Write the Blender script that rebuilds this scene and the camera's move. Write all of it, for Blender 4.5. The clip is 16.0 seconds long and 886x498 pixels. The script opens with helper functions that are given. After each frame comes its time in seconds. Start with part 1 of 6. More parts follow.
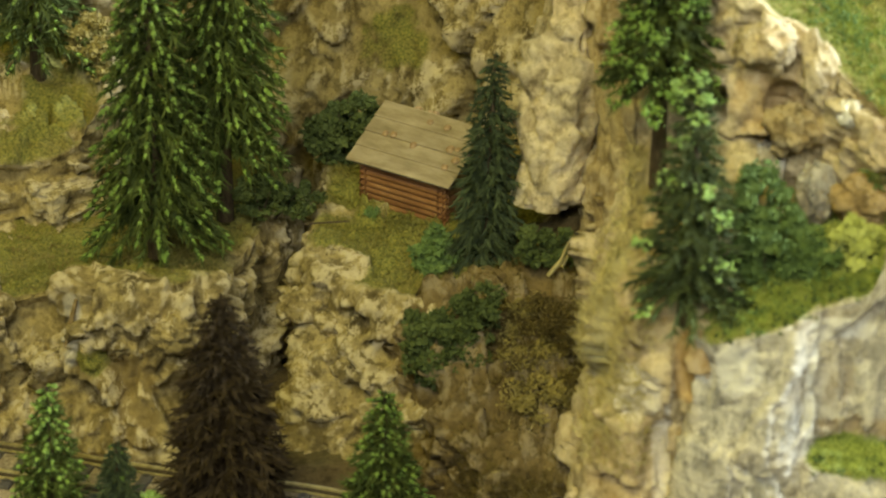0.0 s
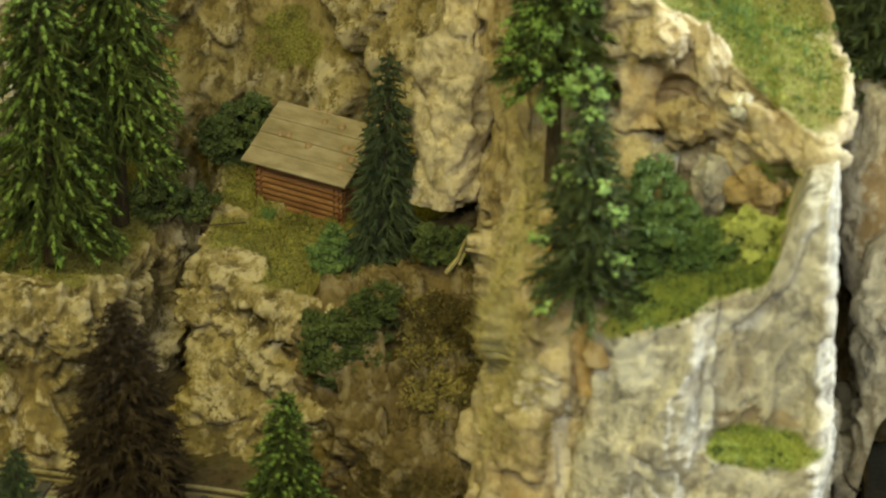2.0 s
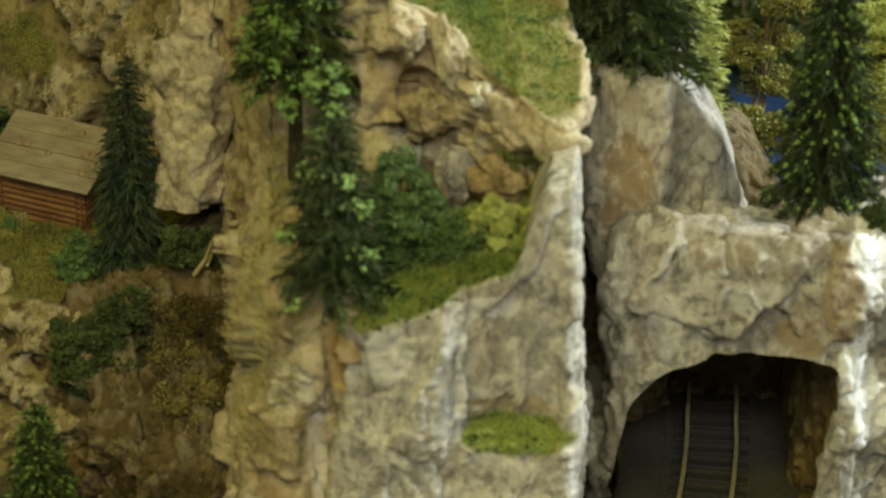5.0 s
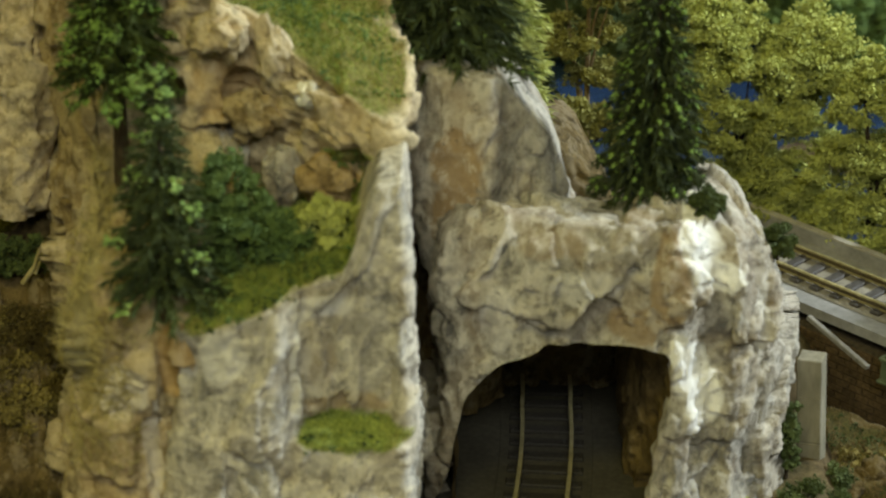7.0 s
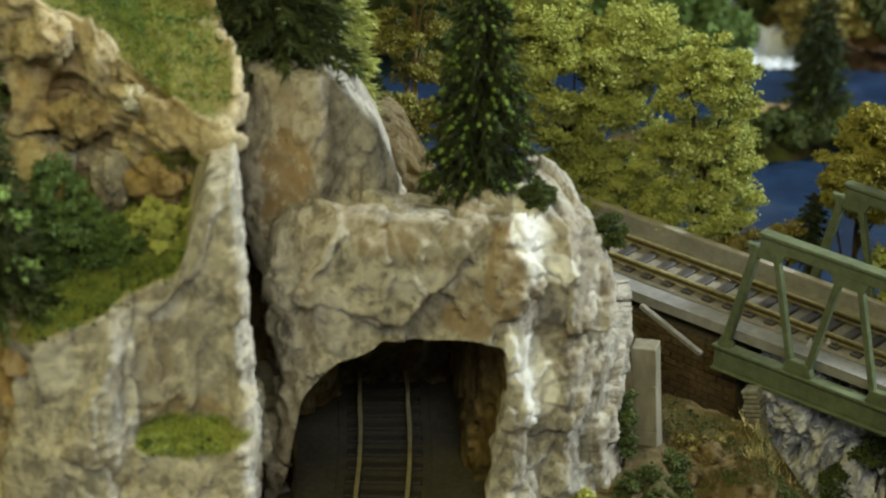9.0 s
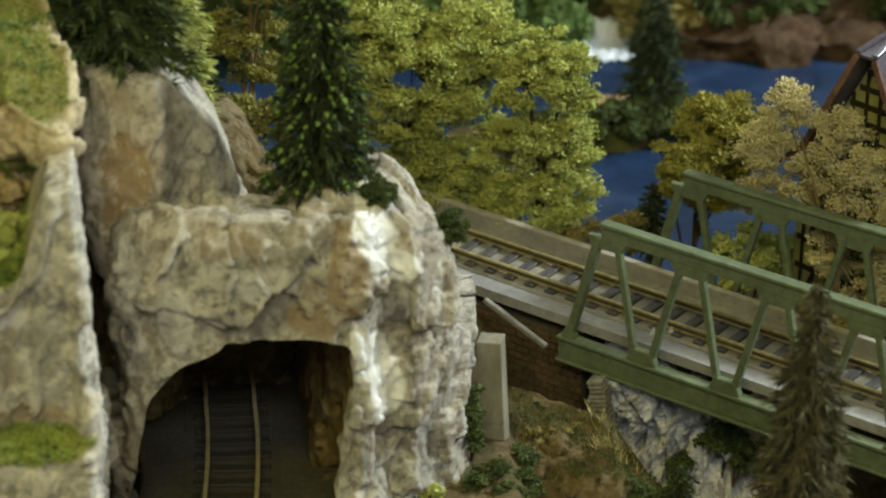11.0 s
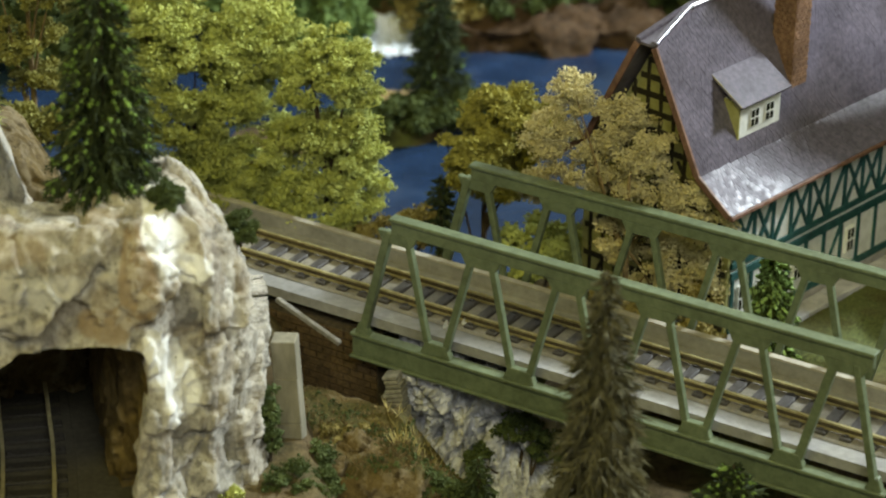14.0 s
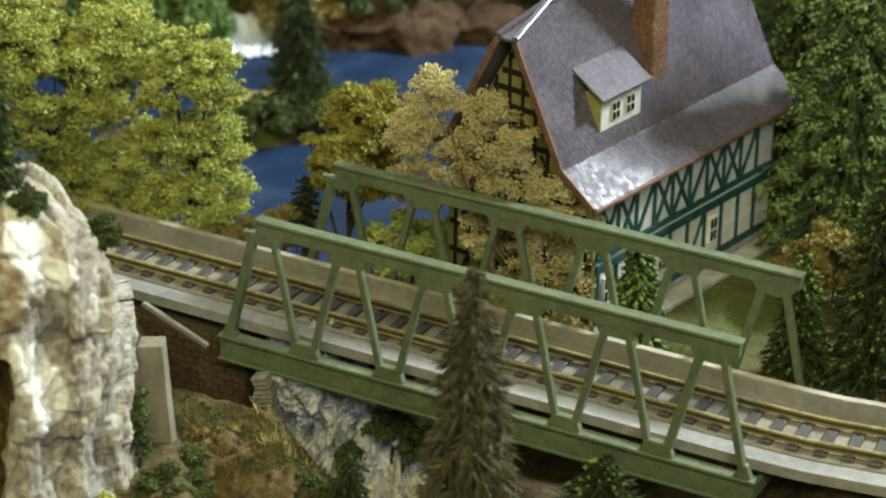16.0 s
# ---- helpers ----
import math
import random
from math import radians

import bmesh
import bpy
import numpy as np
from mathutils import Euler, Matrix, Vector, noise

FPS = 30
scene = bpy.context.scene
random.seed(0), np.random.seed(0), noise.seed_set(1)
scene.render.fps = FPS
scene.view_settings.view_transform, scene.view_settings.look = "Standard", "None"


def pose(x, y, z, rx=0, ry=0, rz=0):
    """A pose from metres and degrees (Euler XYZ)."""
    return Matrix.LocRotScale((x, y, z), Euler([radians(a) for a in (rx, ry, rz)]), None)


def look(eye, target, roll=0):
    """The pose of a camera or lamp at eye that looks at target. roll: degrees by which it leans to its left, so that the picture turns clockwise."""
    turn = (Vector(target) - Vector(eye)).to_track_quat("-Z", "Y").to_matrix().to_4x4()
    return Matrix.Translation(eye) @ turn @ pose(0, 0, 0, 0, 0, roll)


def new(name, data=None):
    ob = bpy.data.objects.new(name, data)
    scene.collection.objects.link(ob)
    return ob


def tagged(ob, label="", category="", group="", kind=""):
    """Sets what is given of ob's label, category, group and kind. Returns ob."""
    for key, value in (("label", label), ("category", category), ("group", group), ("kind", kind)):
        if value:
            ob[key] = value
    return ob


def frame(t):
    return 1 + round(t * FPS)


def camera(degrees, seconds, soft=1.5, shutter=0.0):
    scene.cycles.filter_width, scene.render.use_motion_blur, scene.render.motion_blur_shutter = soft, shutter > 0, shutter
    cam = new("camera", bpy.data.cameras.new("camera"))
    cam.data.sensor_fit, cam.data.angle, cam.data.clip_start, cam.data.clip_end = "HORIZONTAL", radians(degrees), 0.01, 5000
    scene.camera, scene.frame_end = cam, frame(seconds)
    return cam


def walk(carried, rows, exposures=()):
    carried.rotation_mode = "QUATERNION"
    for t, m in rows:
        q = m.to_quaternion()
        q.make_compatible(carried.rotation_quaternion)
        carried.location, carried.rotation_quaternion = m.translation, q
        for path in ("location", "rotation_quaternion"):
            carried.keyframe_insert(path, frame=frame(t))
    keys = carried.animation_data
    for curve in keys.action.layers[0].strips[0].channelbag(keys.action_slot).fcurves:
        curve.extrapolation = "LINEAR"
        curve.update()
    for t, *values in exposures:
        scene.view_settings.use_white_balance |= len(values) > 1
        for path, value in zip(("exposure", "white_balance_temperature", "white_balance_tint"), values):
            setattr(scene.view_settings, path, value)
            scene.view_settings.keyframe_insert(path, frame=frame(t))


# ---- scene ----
cam = camera(19.35, 16.0, soft=2.15)
cam.data.dof.use_dof, cam.data.dof.focus_distance, cam.data.dof.aperture_fstop = True, 0.95, 16.0
# a tripod pan: seconds and the heading in degrees
PAN = [
    (0.0, 15.17), (0.5, 14.635), (1.0, 14.072), (1.5, 13.539), (2.0, 12.658),
    (2.5, 11.684), (3.0, 10.662), (3.5, 9.661), (6.0, 4.397), (6.5, 3.389),
    (7.0, 2.349), (7.5, 1.434), (8.0, 0.354), (8.5, -0.676), (9.0, -1.734),
    (11.5, -6.542), (12.0, -7.499), (12.5, -8.309), (13.0, -9.129), (13.5, -9.848),
    (14.0, -10.695), (14.5, -11.34), (15.0, -12.137), (15.5, -13.016), (16.0, -13.971),
]
walk(cam, [(t, pose(0, 0, 0.60, 90 - 25.477, -0.72, heading)) for t, heading in PAN], [(0.0, 0.94), (1.5, 0.82), (3.5, 0.38), (7.0, -0.04), (9.0, -0.13), (12.5, 0.02), (16.0, 0.37)])

# ---------------------------------------------------------------- light
world = bpy.data.worlds.new("hall_dim")
world.use_nodes = True
world.node_tree.nodes["Background"].inputs[0].default_value = (1.0, 0.9, 0.7, 1)
world.node_tree.nodes["Background"].inputs[1].default_value = 0.03
scene.world = world
scene.view_settings.exposure = 0.0


def lamp(name, eye, target, watts, size, colour):
    data = bpy.data.lights.new(name, "AREA")
    data.shape, data.energy, data.size, data.size_y, data.color = "RECTANGLE", watts, size * 2, size * 0.5, colour
    ob = new(name, data)
    ob.matrix_world = look(eye, target)
    return ob


lamp("unseen_lamp", (1.25, 1.03, 1.04), (0.1, 0.8, 0.2), 27, 0.12, (0.86, 0.96, 1.0))
lamp("unseen_lamp", (-0.45, -0.3, 1.75), (-0.2, 0.8, 0.2), 10, 0.45, (1.0, 0.86, 0.10))
# rear and front lamps: unseen fill, added to brighten rock faces and tunnel floor
lamp("unseen_lamp", (0.45, 1.75, 1.75), (0.25, 0.95, 0.15), 13, 0.9, (0.84, 0.95, 1.0))
lamp("unseen_lamp", (0.12, -0.6, 1.25), (0.05, 0.8, 0.18), 10, 0.5, (0.95, 0.97, 0.84))

# ---------------------------------------------------------------- small tools
MM = 0.001
rng = np.random.default_rng(7)


def mesh_of(name, verts, faces, smooth=False):
    me = bpy.data.meshes.new(name)
    me.from_pydata([tuple(v) for v in np.asarray(verts, float)], [], [tuple(int(i) for i in f) for f in faces])
    if smooth:
        me.shade_smooth()
    return me


def big_mesh(name, verts, faces, smooth=False):
    """A mesh from arrays whose faces all have the same number of corners."""
    verts, faces = np.asarray(verts, np.float32), np.asarray(faces, np.int32)
    me = bpy.data.meshes.new(name)
    n = faces.shape[1]
    me.vertices.add(len(verts))
    me.vertices.foreach_set("co", verts.ravel())
    me.loops.add(faces.size)
    me.loops.foreach_set("vertex_index", faces.ravel())
    me.polygons.add(len(faces))
    me.polygons.foreach_set("loop_start", np.arange(0, faces.size, n, dtype=np.int32))
    me.update(calc_edges=True)
    if smooth:
        me.shade_smooth()
    else:
        me.shade_flat()
    return me


def floats(me, name, values):
    me.attributes.new(name, "FLOAT", "POINT").data.foreach_set("value", np.asarray(values, np.float32))


def hang(ob, mat, parent=None, label=""):
    ob.data.materials.append(mat)
    if parent:
        ob.parent = parent
    if label:
        ob["label"] = label
    return ob


def part(name, bm, mat, parent, label="", smooth=False):
    me = bpy.data.meshes.new(name)
    bm.to_mesh(me)
    bm.free()
    if smooth:
        me.shade_smooth()
    return hang(new(name, me), mat, parent, label)


def empty(name, m=None):
    ob = new(name)
    ob.empty_display_size = 0.01
    if m:
        ob.matrix_world = m
    return ob


def box_bm(x0, x1, y0, y1, z0, z1, bevel=0.0, m=None):
    bm = bmesh.new()
    bmesh.ops.create_cube(bm, size=1)
    for v in bm.verts:
        v.co = Vector(((x0 + x1) / 2 + v.co.x * (x1 - x0), (y0 + y1) / 2 + v.co.y * (y1 - y0), (z0 + z1) / 2 + v.co.z * (z1 - z0)))
    if bevel:
        bmesh.ops.bevel(bm, geom=bm.edges[:], offset=bevel, segments=1, affect="EDGES")
    if m:
        bm.transform(m)
    return bm


def prism_bm(points, y0, y1, bevel=0.0):
    """A plate: the outline in x and z, thick from y0 to y1."""
    bm = bmesh.new()
    a = [bm.verts.new((x, y0, z)) for x, z in points]
    b = [bm.verts.new((x, y1, z)) for x, z in points]
    bm.faces.new(a)
    bm.faces.new(b[::-1])
    for i in range(len(points)):
        j = (i + 1) % len(points)
        bm.faces.new((a[j], a[i], b[i], b[j]))
    bmesh.ops.recalc_face_normals(bm, faces=bm.faces[:])
    if bevel:
        bmesh.ops.bevel(bm, geom=bm.edges[:], offset=bevel, segments=1, affect="EDGES")
    return bm


def beam_bm(a, b, w, h, bevel=0.0003):
    """A square bar from a to b, w wide and h high."""
    a, b = Vector(a), Vector(b)
    d = b - a
    q = d.to_track_quat("Y", "Z").to_matrix().to_4x4()
    return box_bm(-w / 2, w / 2, 0, d.length, -h / 2, h / 2, bevel, Matrix.Translation(a) @ q)


# noise on arrays
def hashed(i, j, k, seed):
    h = (i * 374761393 + j * 668265263 + k * 2147483647 + seed * 974634777) & 0xFFFFFFFF
    h = ((h ^ (h >> 13)) * 1274126177) & 0xFFFFFFFF
    h = ((h ^ (h >> 16)) * 2246822519) & 0xFFFFFFFF
    return ((h ^ (h >> 15)) & 0xFFFFFF) / float(0xFFFFFF)


def vnoise(p, seed=0):
    f = np.floor(p)
    i = f.astype(np.int64)
    u = p - f
    u = u * u * (3 - 2 * u)
    out = 0
    for a in (0, 1):
        for b in (0, 1):
            for c in (0, 1):
                w = (u[:, 0] if a else 1 - u[:, 0]) * (u[:, 1] if b else 1 - u[:, 1]) * (u[:, 2] if c else 1 - u[:, 2])
                out = out + w * hashed(i[:, 0] + a, i[:, 1] + b, i[:, 2] + c, seed)
    return out * 2 - 1


def fbm(p, octaves=4, seed=0, ridged=False):
    out, amp = 0, 0.5
    for o in range(octaves):
        n = vnoise(p * 2.03 ** o + 17.3 * o, seed + o)
        out = out + amp * ((1 - 2 * np.abs(n)) if ridged else n)
        amp *= 0.5
    return out


def facets(p, seed=0, tilt=1.2):
    """Broken stone: every cell has its own height and slope; also the closeness to a crack."""
    base = np.floor(p).astype(np.int64)
    best = np.full(len(p), 9.0)
    second = best.copy()
    value = np.zeros(len(p))
    tone = np.zeros(len(p))
    for a in (-1, 0, 1):
        for b in (-1, 0, 1):
            for c in (-1, 0, 1):
                i, j, k = base[:, 0] + a, base[:, 1] + b, base[:, 2] + c
                q = np.stack([i + hashed(i, j, k, seed), j + hashed(i, j, k, seed + 1), k + hashed(i, j, k, seed + 2)], 1)
                d = p - q
                r = np.einsum("ij,ij->i", d, d)
                h = hashed(i, j, k, seed + 3) - 0.5 + tilt * ((hashed(i, j, k, seed + 4) - 0.5) * d[:, 0] + (hashed(i, j, k, seed + 5) - 0.5) * d[:, 1] + (hashed(i, j, k, seed + 6) - 0.5) * d[:, 2])
                near = r < best
                second = np.where(near, best, np.minimum(second, r))
                value = np.where(near, h, value)
                tone = np.where(near, hashed(i, j, k, seed + 7), tone)
                best = np.where(near, r, best)
    return value, np.sqrt(second) - np.sqrt(best), tone


def smoothstep(a, b, x):
    u = np.clip((x - a) / (b - a), 0, 1)
    return u * u * (3 - 2 * u)


def loop_curve(points, step):
    """A closed Catmull-Rom line through the points, sampled at even steps."""
    pts = np.asarray(points, float)
    out = []
    n = len(pts)
    for i in range(n):
        p0, p1, p2, p3 = pts[i - 1], pts[i], pts[(i + 1) % n], pts[(i + 2) % n]
        u = np.linspace(0, 1, 60, endpoint=False)[:, None]
        out.append(0.5 * (2 * p1 + (p2 - p0) * u + (2 * p0 - 5 * p1 + 4 * p2 - p3) * u ** 2 + (3 * p1 - p0 - 3 * p2 + p3) * u ** 3))
    c = np.concatenate(out)
    c = np.concatenate([c, c[:1]])
    s = np.concatenate([[0], np.cumsum(np.linalg.norm(np.diff(c, axis=0), axis=1))])
    k = max(12, int(s[-1] / step))
    t = np.linspace(0, s[-1], k, endpoint=False)
    return np.stack([np.interp(t, s, c[:, a]) for a in range(c.shape[1])], 1)


# ---------------------------------------------------------------- materials
def material(name, rough=0.8, metal=0.0, spec=0.3):
    mat = bpy.data.materials.new(name)
    mat.use_nodes = True
    nt = mat.node_tree
    b = nt.nodes["Principled BSDF"]
    b.inputs["Roughness"].default_value = rough
    b.inputs["Metallic"].default_value = metal
    b.inputs["Specular IOR Level"].default_value = spec
    return mat, nt, b


def node(nt, kind, **sockets):
    n = nt.nodes.new(kind)
    for k, v in sockets.items():
        n.inputs[k.replace("_", " ")].default_value = v
    return n


def grain(nt, scale, detail=4.0, rough=0.6, stretch=None, where="Object"):
    tc = nt.nodes.new("ShaderNodeTexCoord")
    n = node(nt, "ShaderNodeTexNoise", Scale=scale, Detail=detail, Roughness=rough)
    if stretch:
        mp = nt.nodes.new("ShaderNodeMapping")
        mp.inputs["Scale"].default_value = stretch
        nt.links.new(tc.outputs[where], mp.inputs["Vector"])
        nt.links.new(mp.outputs["Vector"], n.inputs["Vector"])
    else:
        nt.links.new(tc.outputs[where], n.inputs["Vector"])
    return n.outputs["Fac"]


def ramp(nt, fac, stops):
    r = nt.nodes.new("ShaderNodeValToRGB")
    el = r.color_ramp.elements
    while len(el) < len(stops):
        el.new(0.5)
    for e, (pos, c) in zip(el, stops):
        e.position = pos
        e.color = (*c, 1) if len(c) == 3 else c
    nt.links.new(fac, r.inputs["Fac"])
    return r.outputs["Color"]


def blend(nt, fac, a, b, mode="MIX"):
    m = nt.nodes.new("ShaderNodeMix")
    m.data_type, m.blend_type = "RGBA", mode
    for sock, v in ((0, fac), (6, a), (7, b)):
        if isinstance(v, (int, float)):
            m.inputs[sock].default_value = v
        elif isinstance(v, tuple):
            m.inputs[sock].default_value = (*v, 1)
        else:
            nt.links.new(v, m.inputs[sock])
    return m.outputs[2]


def mul(nt, a, b, op="MULTIPLY", clamp=False):
    m = nt.nodes.new("ShaderNodeMath")
    m.operation, m.use_clamp = op, clamp
    for s, v in ((0, a), (1, b)):
        if isinstance(v, (int, float)):
            m.inputs[s].default_value = v
        else:
            nt.links.new(v, m.inputs[s])
    return m.outputs[0]


def attr(nt, name):
    a = nt.nodes.new("ShaderNodeAttribute")
    a.attribute_name = name
    return a.outputs["Fac"]


def bump(nt, b, height, strength, distance):
    n = node(nt, "ShaderNodeBump", Strength=strength, Distance=distance)
    nt.links.new(height, n.inputs["Height"])
    nt.links.new(n.outputs["Normal"], b.inputs["Normal"])


def rock_material(name, light, mid, dark, ochre, pale=0.5, ochre_amount=0.5, turf=(0.10, 0.15, 0.025), straw=(0.26, 0.21, 0.06), cool=None):
    """Cast plaster rock: washes of colour plane by plane, dry-brushed pale edges, flocked turf."""
    cool = cool or tuple(c * 0.42 for c in mid)
    mat, nt, b = material(name, 0.88, 0, 0.22)
    big = grain(nt, 30, 4, 0.6)
    fine = grain(nt, 170, 6, 0.7)
    tiny = grain(nt, 1000, 3, 0.6)
    smear = grain(nt, 70, 5, 0.62, (1, 1, 0.5))
    drip = grain(nt, 120, 4, 0.6, (1, 1, 0.22))
    f = mul(nt, mul(nt, mul(nt, fine, 0.20), mul(nt, smear, 0.34), "ADD"), mul(nt, mul(nt, drip, 0.14), mul(nt, attr(nt, "tone"), 0.32), "ADD"), "ADD")
    col = ramp(nt, f, [(0.37, dark), (0.44, mid), (0.52, light), (0.60, tuple(min(0.8, c * 1.22) for c in light))])
    patch = ramp(nt, grain(nt, 92, 8, 0.7, (1, 1, 0.75)), [(0.37, cool), (0.425, tuple(c * 0.8 for c in mid)), (0.48, light), (0.55, tuple(min(0.85, c * 1.3) for c in light)), (0.60, mid)])
    col = blend(nt, 0.68, col, patch)
    tc = nt.nodes.new("ShaderNodeTexCoord")
    wob = nt.nodes.new("ShaderNodeTexNoise")
    wob.inputs["Scale"].default_value, wob.inputs["Detail"].default_value = 260, 3
    nt.links.new(tc.outputs["Object"], wob.inputs["Vector"])
    chips = []
    for sc, amount in ((150, 0.012), (390, 0.005)):
        push = nt.nodes.new("ShaderNodeVectorMath")
        push.operation = "MULTIPLY_ADD"
        push.inputs[1].default_value = (amount, amount, amount)
        nt.links.new(wob.outputs["Color"], push.inputs[0])
        nt.links.new(tc.outputs["Object"], push.inputs[2])
        vo = nt.nodes.new("ShaderNodeTexVoronoi")
        vo.inputs["Scale"].default_value = sc
        nt.links.new(push.outputs[0], vo.inputs["Vector"])
        sep = nt.nodes.new("ShaderNodeSeparateColor")
        nt.links.new(vo.outputs["Color"], sep.inputs[0])
        chips.append(sep.outputs[0])
    chip = mul(nt, mul(nt, chips[0], 0.55), mul(nt, chips[1], 0.45), "ADD")
    col = blend(nt, 0.42, col, ramp(nt, chip, [(0.18, (0.42, 0.40, 0.38)), (0.42, (0.86, 0.84, 0.82)), (0.60, (1.08, 1.06, 1.02)), (0.82, (1.28, 1.28, 1.26))]), "MULTIPLY")
    wash = ramp(nt, mul(nt, mul(nt, big, 0.72), mul(nt, attr(nt, "tone"), 0.28), "ADD"), [(0.52 - 0.14 * ochre_amount, (0, 0, 0)), (0.64, (1, 1, 1))])
    col = blend(nt, mul(nt, wash, ochre_amount), col, ochre)
    col = blend(nt, mul(nt, attr(nt, "ochre"), 0.85), col, blend(nt, fine, ochre, tuple(c * 1.5 for c in ochre)))
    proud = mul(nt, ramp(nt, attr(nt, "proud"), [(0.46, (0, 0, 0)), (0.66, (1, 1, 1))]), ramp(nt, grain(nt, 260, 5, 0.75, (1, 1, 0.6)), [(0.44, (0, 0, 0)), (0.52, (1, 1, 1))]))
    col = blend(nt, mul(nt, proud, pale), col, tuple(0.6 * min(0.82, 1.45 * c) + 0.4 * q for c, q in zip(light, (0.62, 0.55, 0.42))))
    col = blend(nt, attr(nt, "plaster"), col, (0.88, 0.86, 0.78))
    spots = ramp(nt, grain(nt, 430, 3, 0.6), [(0.665, (0, 0, 0)), (0.70, (1, 1, 1))])
    col = blend(nt, mul(nt, spots, 0.5), col, (0.07, 0.06, 0.045))
    green = ramp(nt, tiny, [(0.30, tuple(c * 0.4 for c in turf)), (0.5, turf), (0.74, (turf[0] * 1.9, turf[1] * 1.7, turf[2] * 1.6))])
    dry = ramp(nt, tiny, [(0.30, tuple(c * 0.35 for c in straw)), (0.7, straw)])
    green = blend(nt, ramp(nt, grain(nt, 62, 4, 0.6), [(0.44, (0, 0, 0)), (0.62, (1, 1, 1))]), green, dry)
    col = blend(nt, attr(nt, "turf"), col, green)
    nt.links.new(col, b.inputs["Base Color"])
    h = mul(nt, mul(nt, mul(nt, fine, 0.9), mul(nt, tiny, 0.25), "ADD"), mul(nt, chip, 0.35), "ADD")
    bump(nt, b, h, 0.7, 0.0016)
    return mat


M_rock_warm = rock_material("warm_rock", (0.29, 0.23, 0.10), (0.14, 0.105, 0.039), (0.036, 0.026, 0.010), (0.165, 0.112, 0.034), 0.85, 0.3, (0.165, 0.16, 0.036), (0.235, 0.20, 0.052))
M_rock_tan = rock_material("tan_rock", (0.56, 0.475, 0.30), (0.36, 0.285, 0.155), (0.11, 0.08, 0.04), (0.34, 0.215, 0.08), 0.3, 0.55, (0.20, 0.20, 0.055), (0.34, 0.285, 0.095))
M_rock_chalk = rock_material("chalk_rock", (0.54, 0.51, 0.425), (0.36, 0.335, 0.275), (0.12, 0.108, 0.09), (0.31, 0.22, 0.11), 0.6, 0.35, (0.23, 0.285, 0.065), (0.36, 0.35, 0.09), (0.20, 0.20, 0.195))
M_rock_umber = rock_material("umber_rock", (0.40, 0.32, 0.17), (0.21, 0.155, 0.07), (0.06, 0.042, 0.018), (0.24, 0.155, 0.055), 0.5, 0.5)
M_rock_cream = rock_material("cream_rock", (0.50, 0.42, 0.265), (0.36, 0.29, 0.165), (0.17, 0.125, 0.065), (0.40, 0.27, 0.11), 0.55, 0.25)
M_rock_grey = rock_material("grey_rock", (0.43, 0.405, 0.34), (0.265, 0.245, 0.205), (0.08, 0.072, 0.06), (0.27, 0.185, 0.09), 0.55, 0.55, (0.19, 0.235, 0.055), (0.32, 0.31, 0.08), (0.155, 0.157, 0.155))
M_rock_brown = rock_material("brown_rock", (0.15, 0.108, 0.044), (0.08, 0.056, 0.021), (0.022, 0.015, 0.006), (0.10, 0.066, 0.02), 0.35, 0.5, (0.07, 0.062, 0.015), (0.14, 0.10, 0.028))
M_rock_white = rock_material("white_stone", (0.78, 0.74, 0.60), (0.66, 0.61, 0.47), (0.45, 0.38, 0.26), (0.5, 0.42, 0.28), 0.4, 0.1)
M_rock_ochre = rock_material("ochre_stone", (0.38, 0.275, 0.13), (0.30, 0.21, 0.09), (0.16, 0.105, 0.045), (0.34, 0.23, 0.09), 0.3, 0.5)
M_rock_rust = rock_material("rust_rock", (0.075, 0.044, 0.023), (0.036, 0.022, 0.012), (0.010, 0.007, 0.005), (0.065, 0.037, 0.016), 0.05, 0.4)
M_rock_ash = rock_material("ash_rock", (0.58, 0.59, 0.66), (0.34, 0.35, 0.39), (0.07, 0.072, 0.08), (0.25, 0.23, 0.20), 0.35, 0.1, cool=(0.07, 0.075, 0.095))


def mottled(name, a, b_, c, scale=300, rough=0.8, metal=0.0, spec=0.3, height=0.0, strength=0.5, stretch=None, vary=0.0):
    mat, nt, b = material(name, rough, metal, spec)
    f = grain(nt, scale, 4, 0.65, stretch)
    col = ramp(nt, f, [(0.30, a), (0.5, b_), (0.70, c)])
    g = grain(nt, scale * 0.13, 3, 0.5)
    col = blend(nt, 0.5, col, ramp(nt, g, [(0.3, (0.55, 0.55, 0.55)), (0.7, (1.25, 1.25, 1.25))]), "MULTIPLY")
    if vary:
        info = nt.nodes.new("ShaderNodeObjectInfo")
        geo = nt.nodes.new("ShaderNodeNewGeometry")
        r = mul(nt, mul(nt, info.outputs["Random"], geo.outputs["Random Per Island"], "ADD"), 0.5)
        col = blend(nt, 1.0, col, ramp(nt, r, [(0.0, (1 - vary,) * 3), (1.0, (1 + vary,) * 3)]), "MULTIPLY")
    nt.links.new(col, b.inputs["Base Color"])
    if height:
        bump(nt, b, f, strength, height)
    return mat


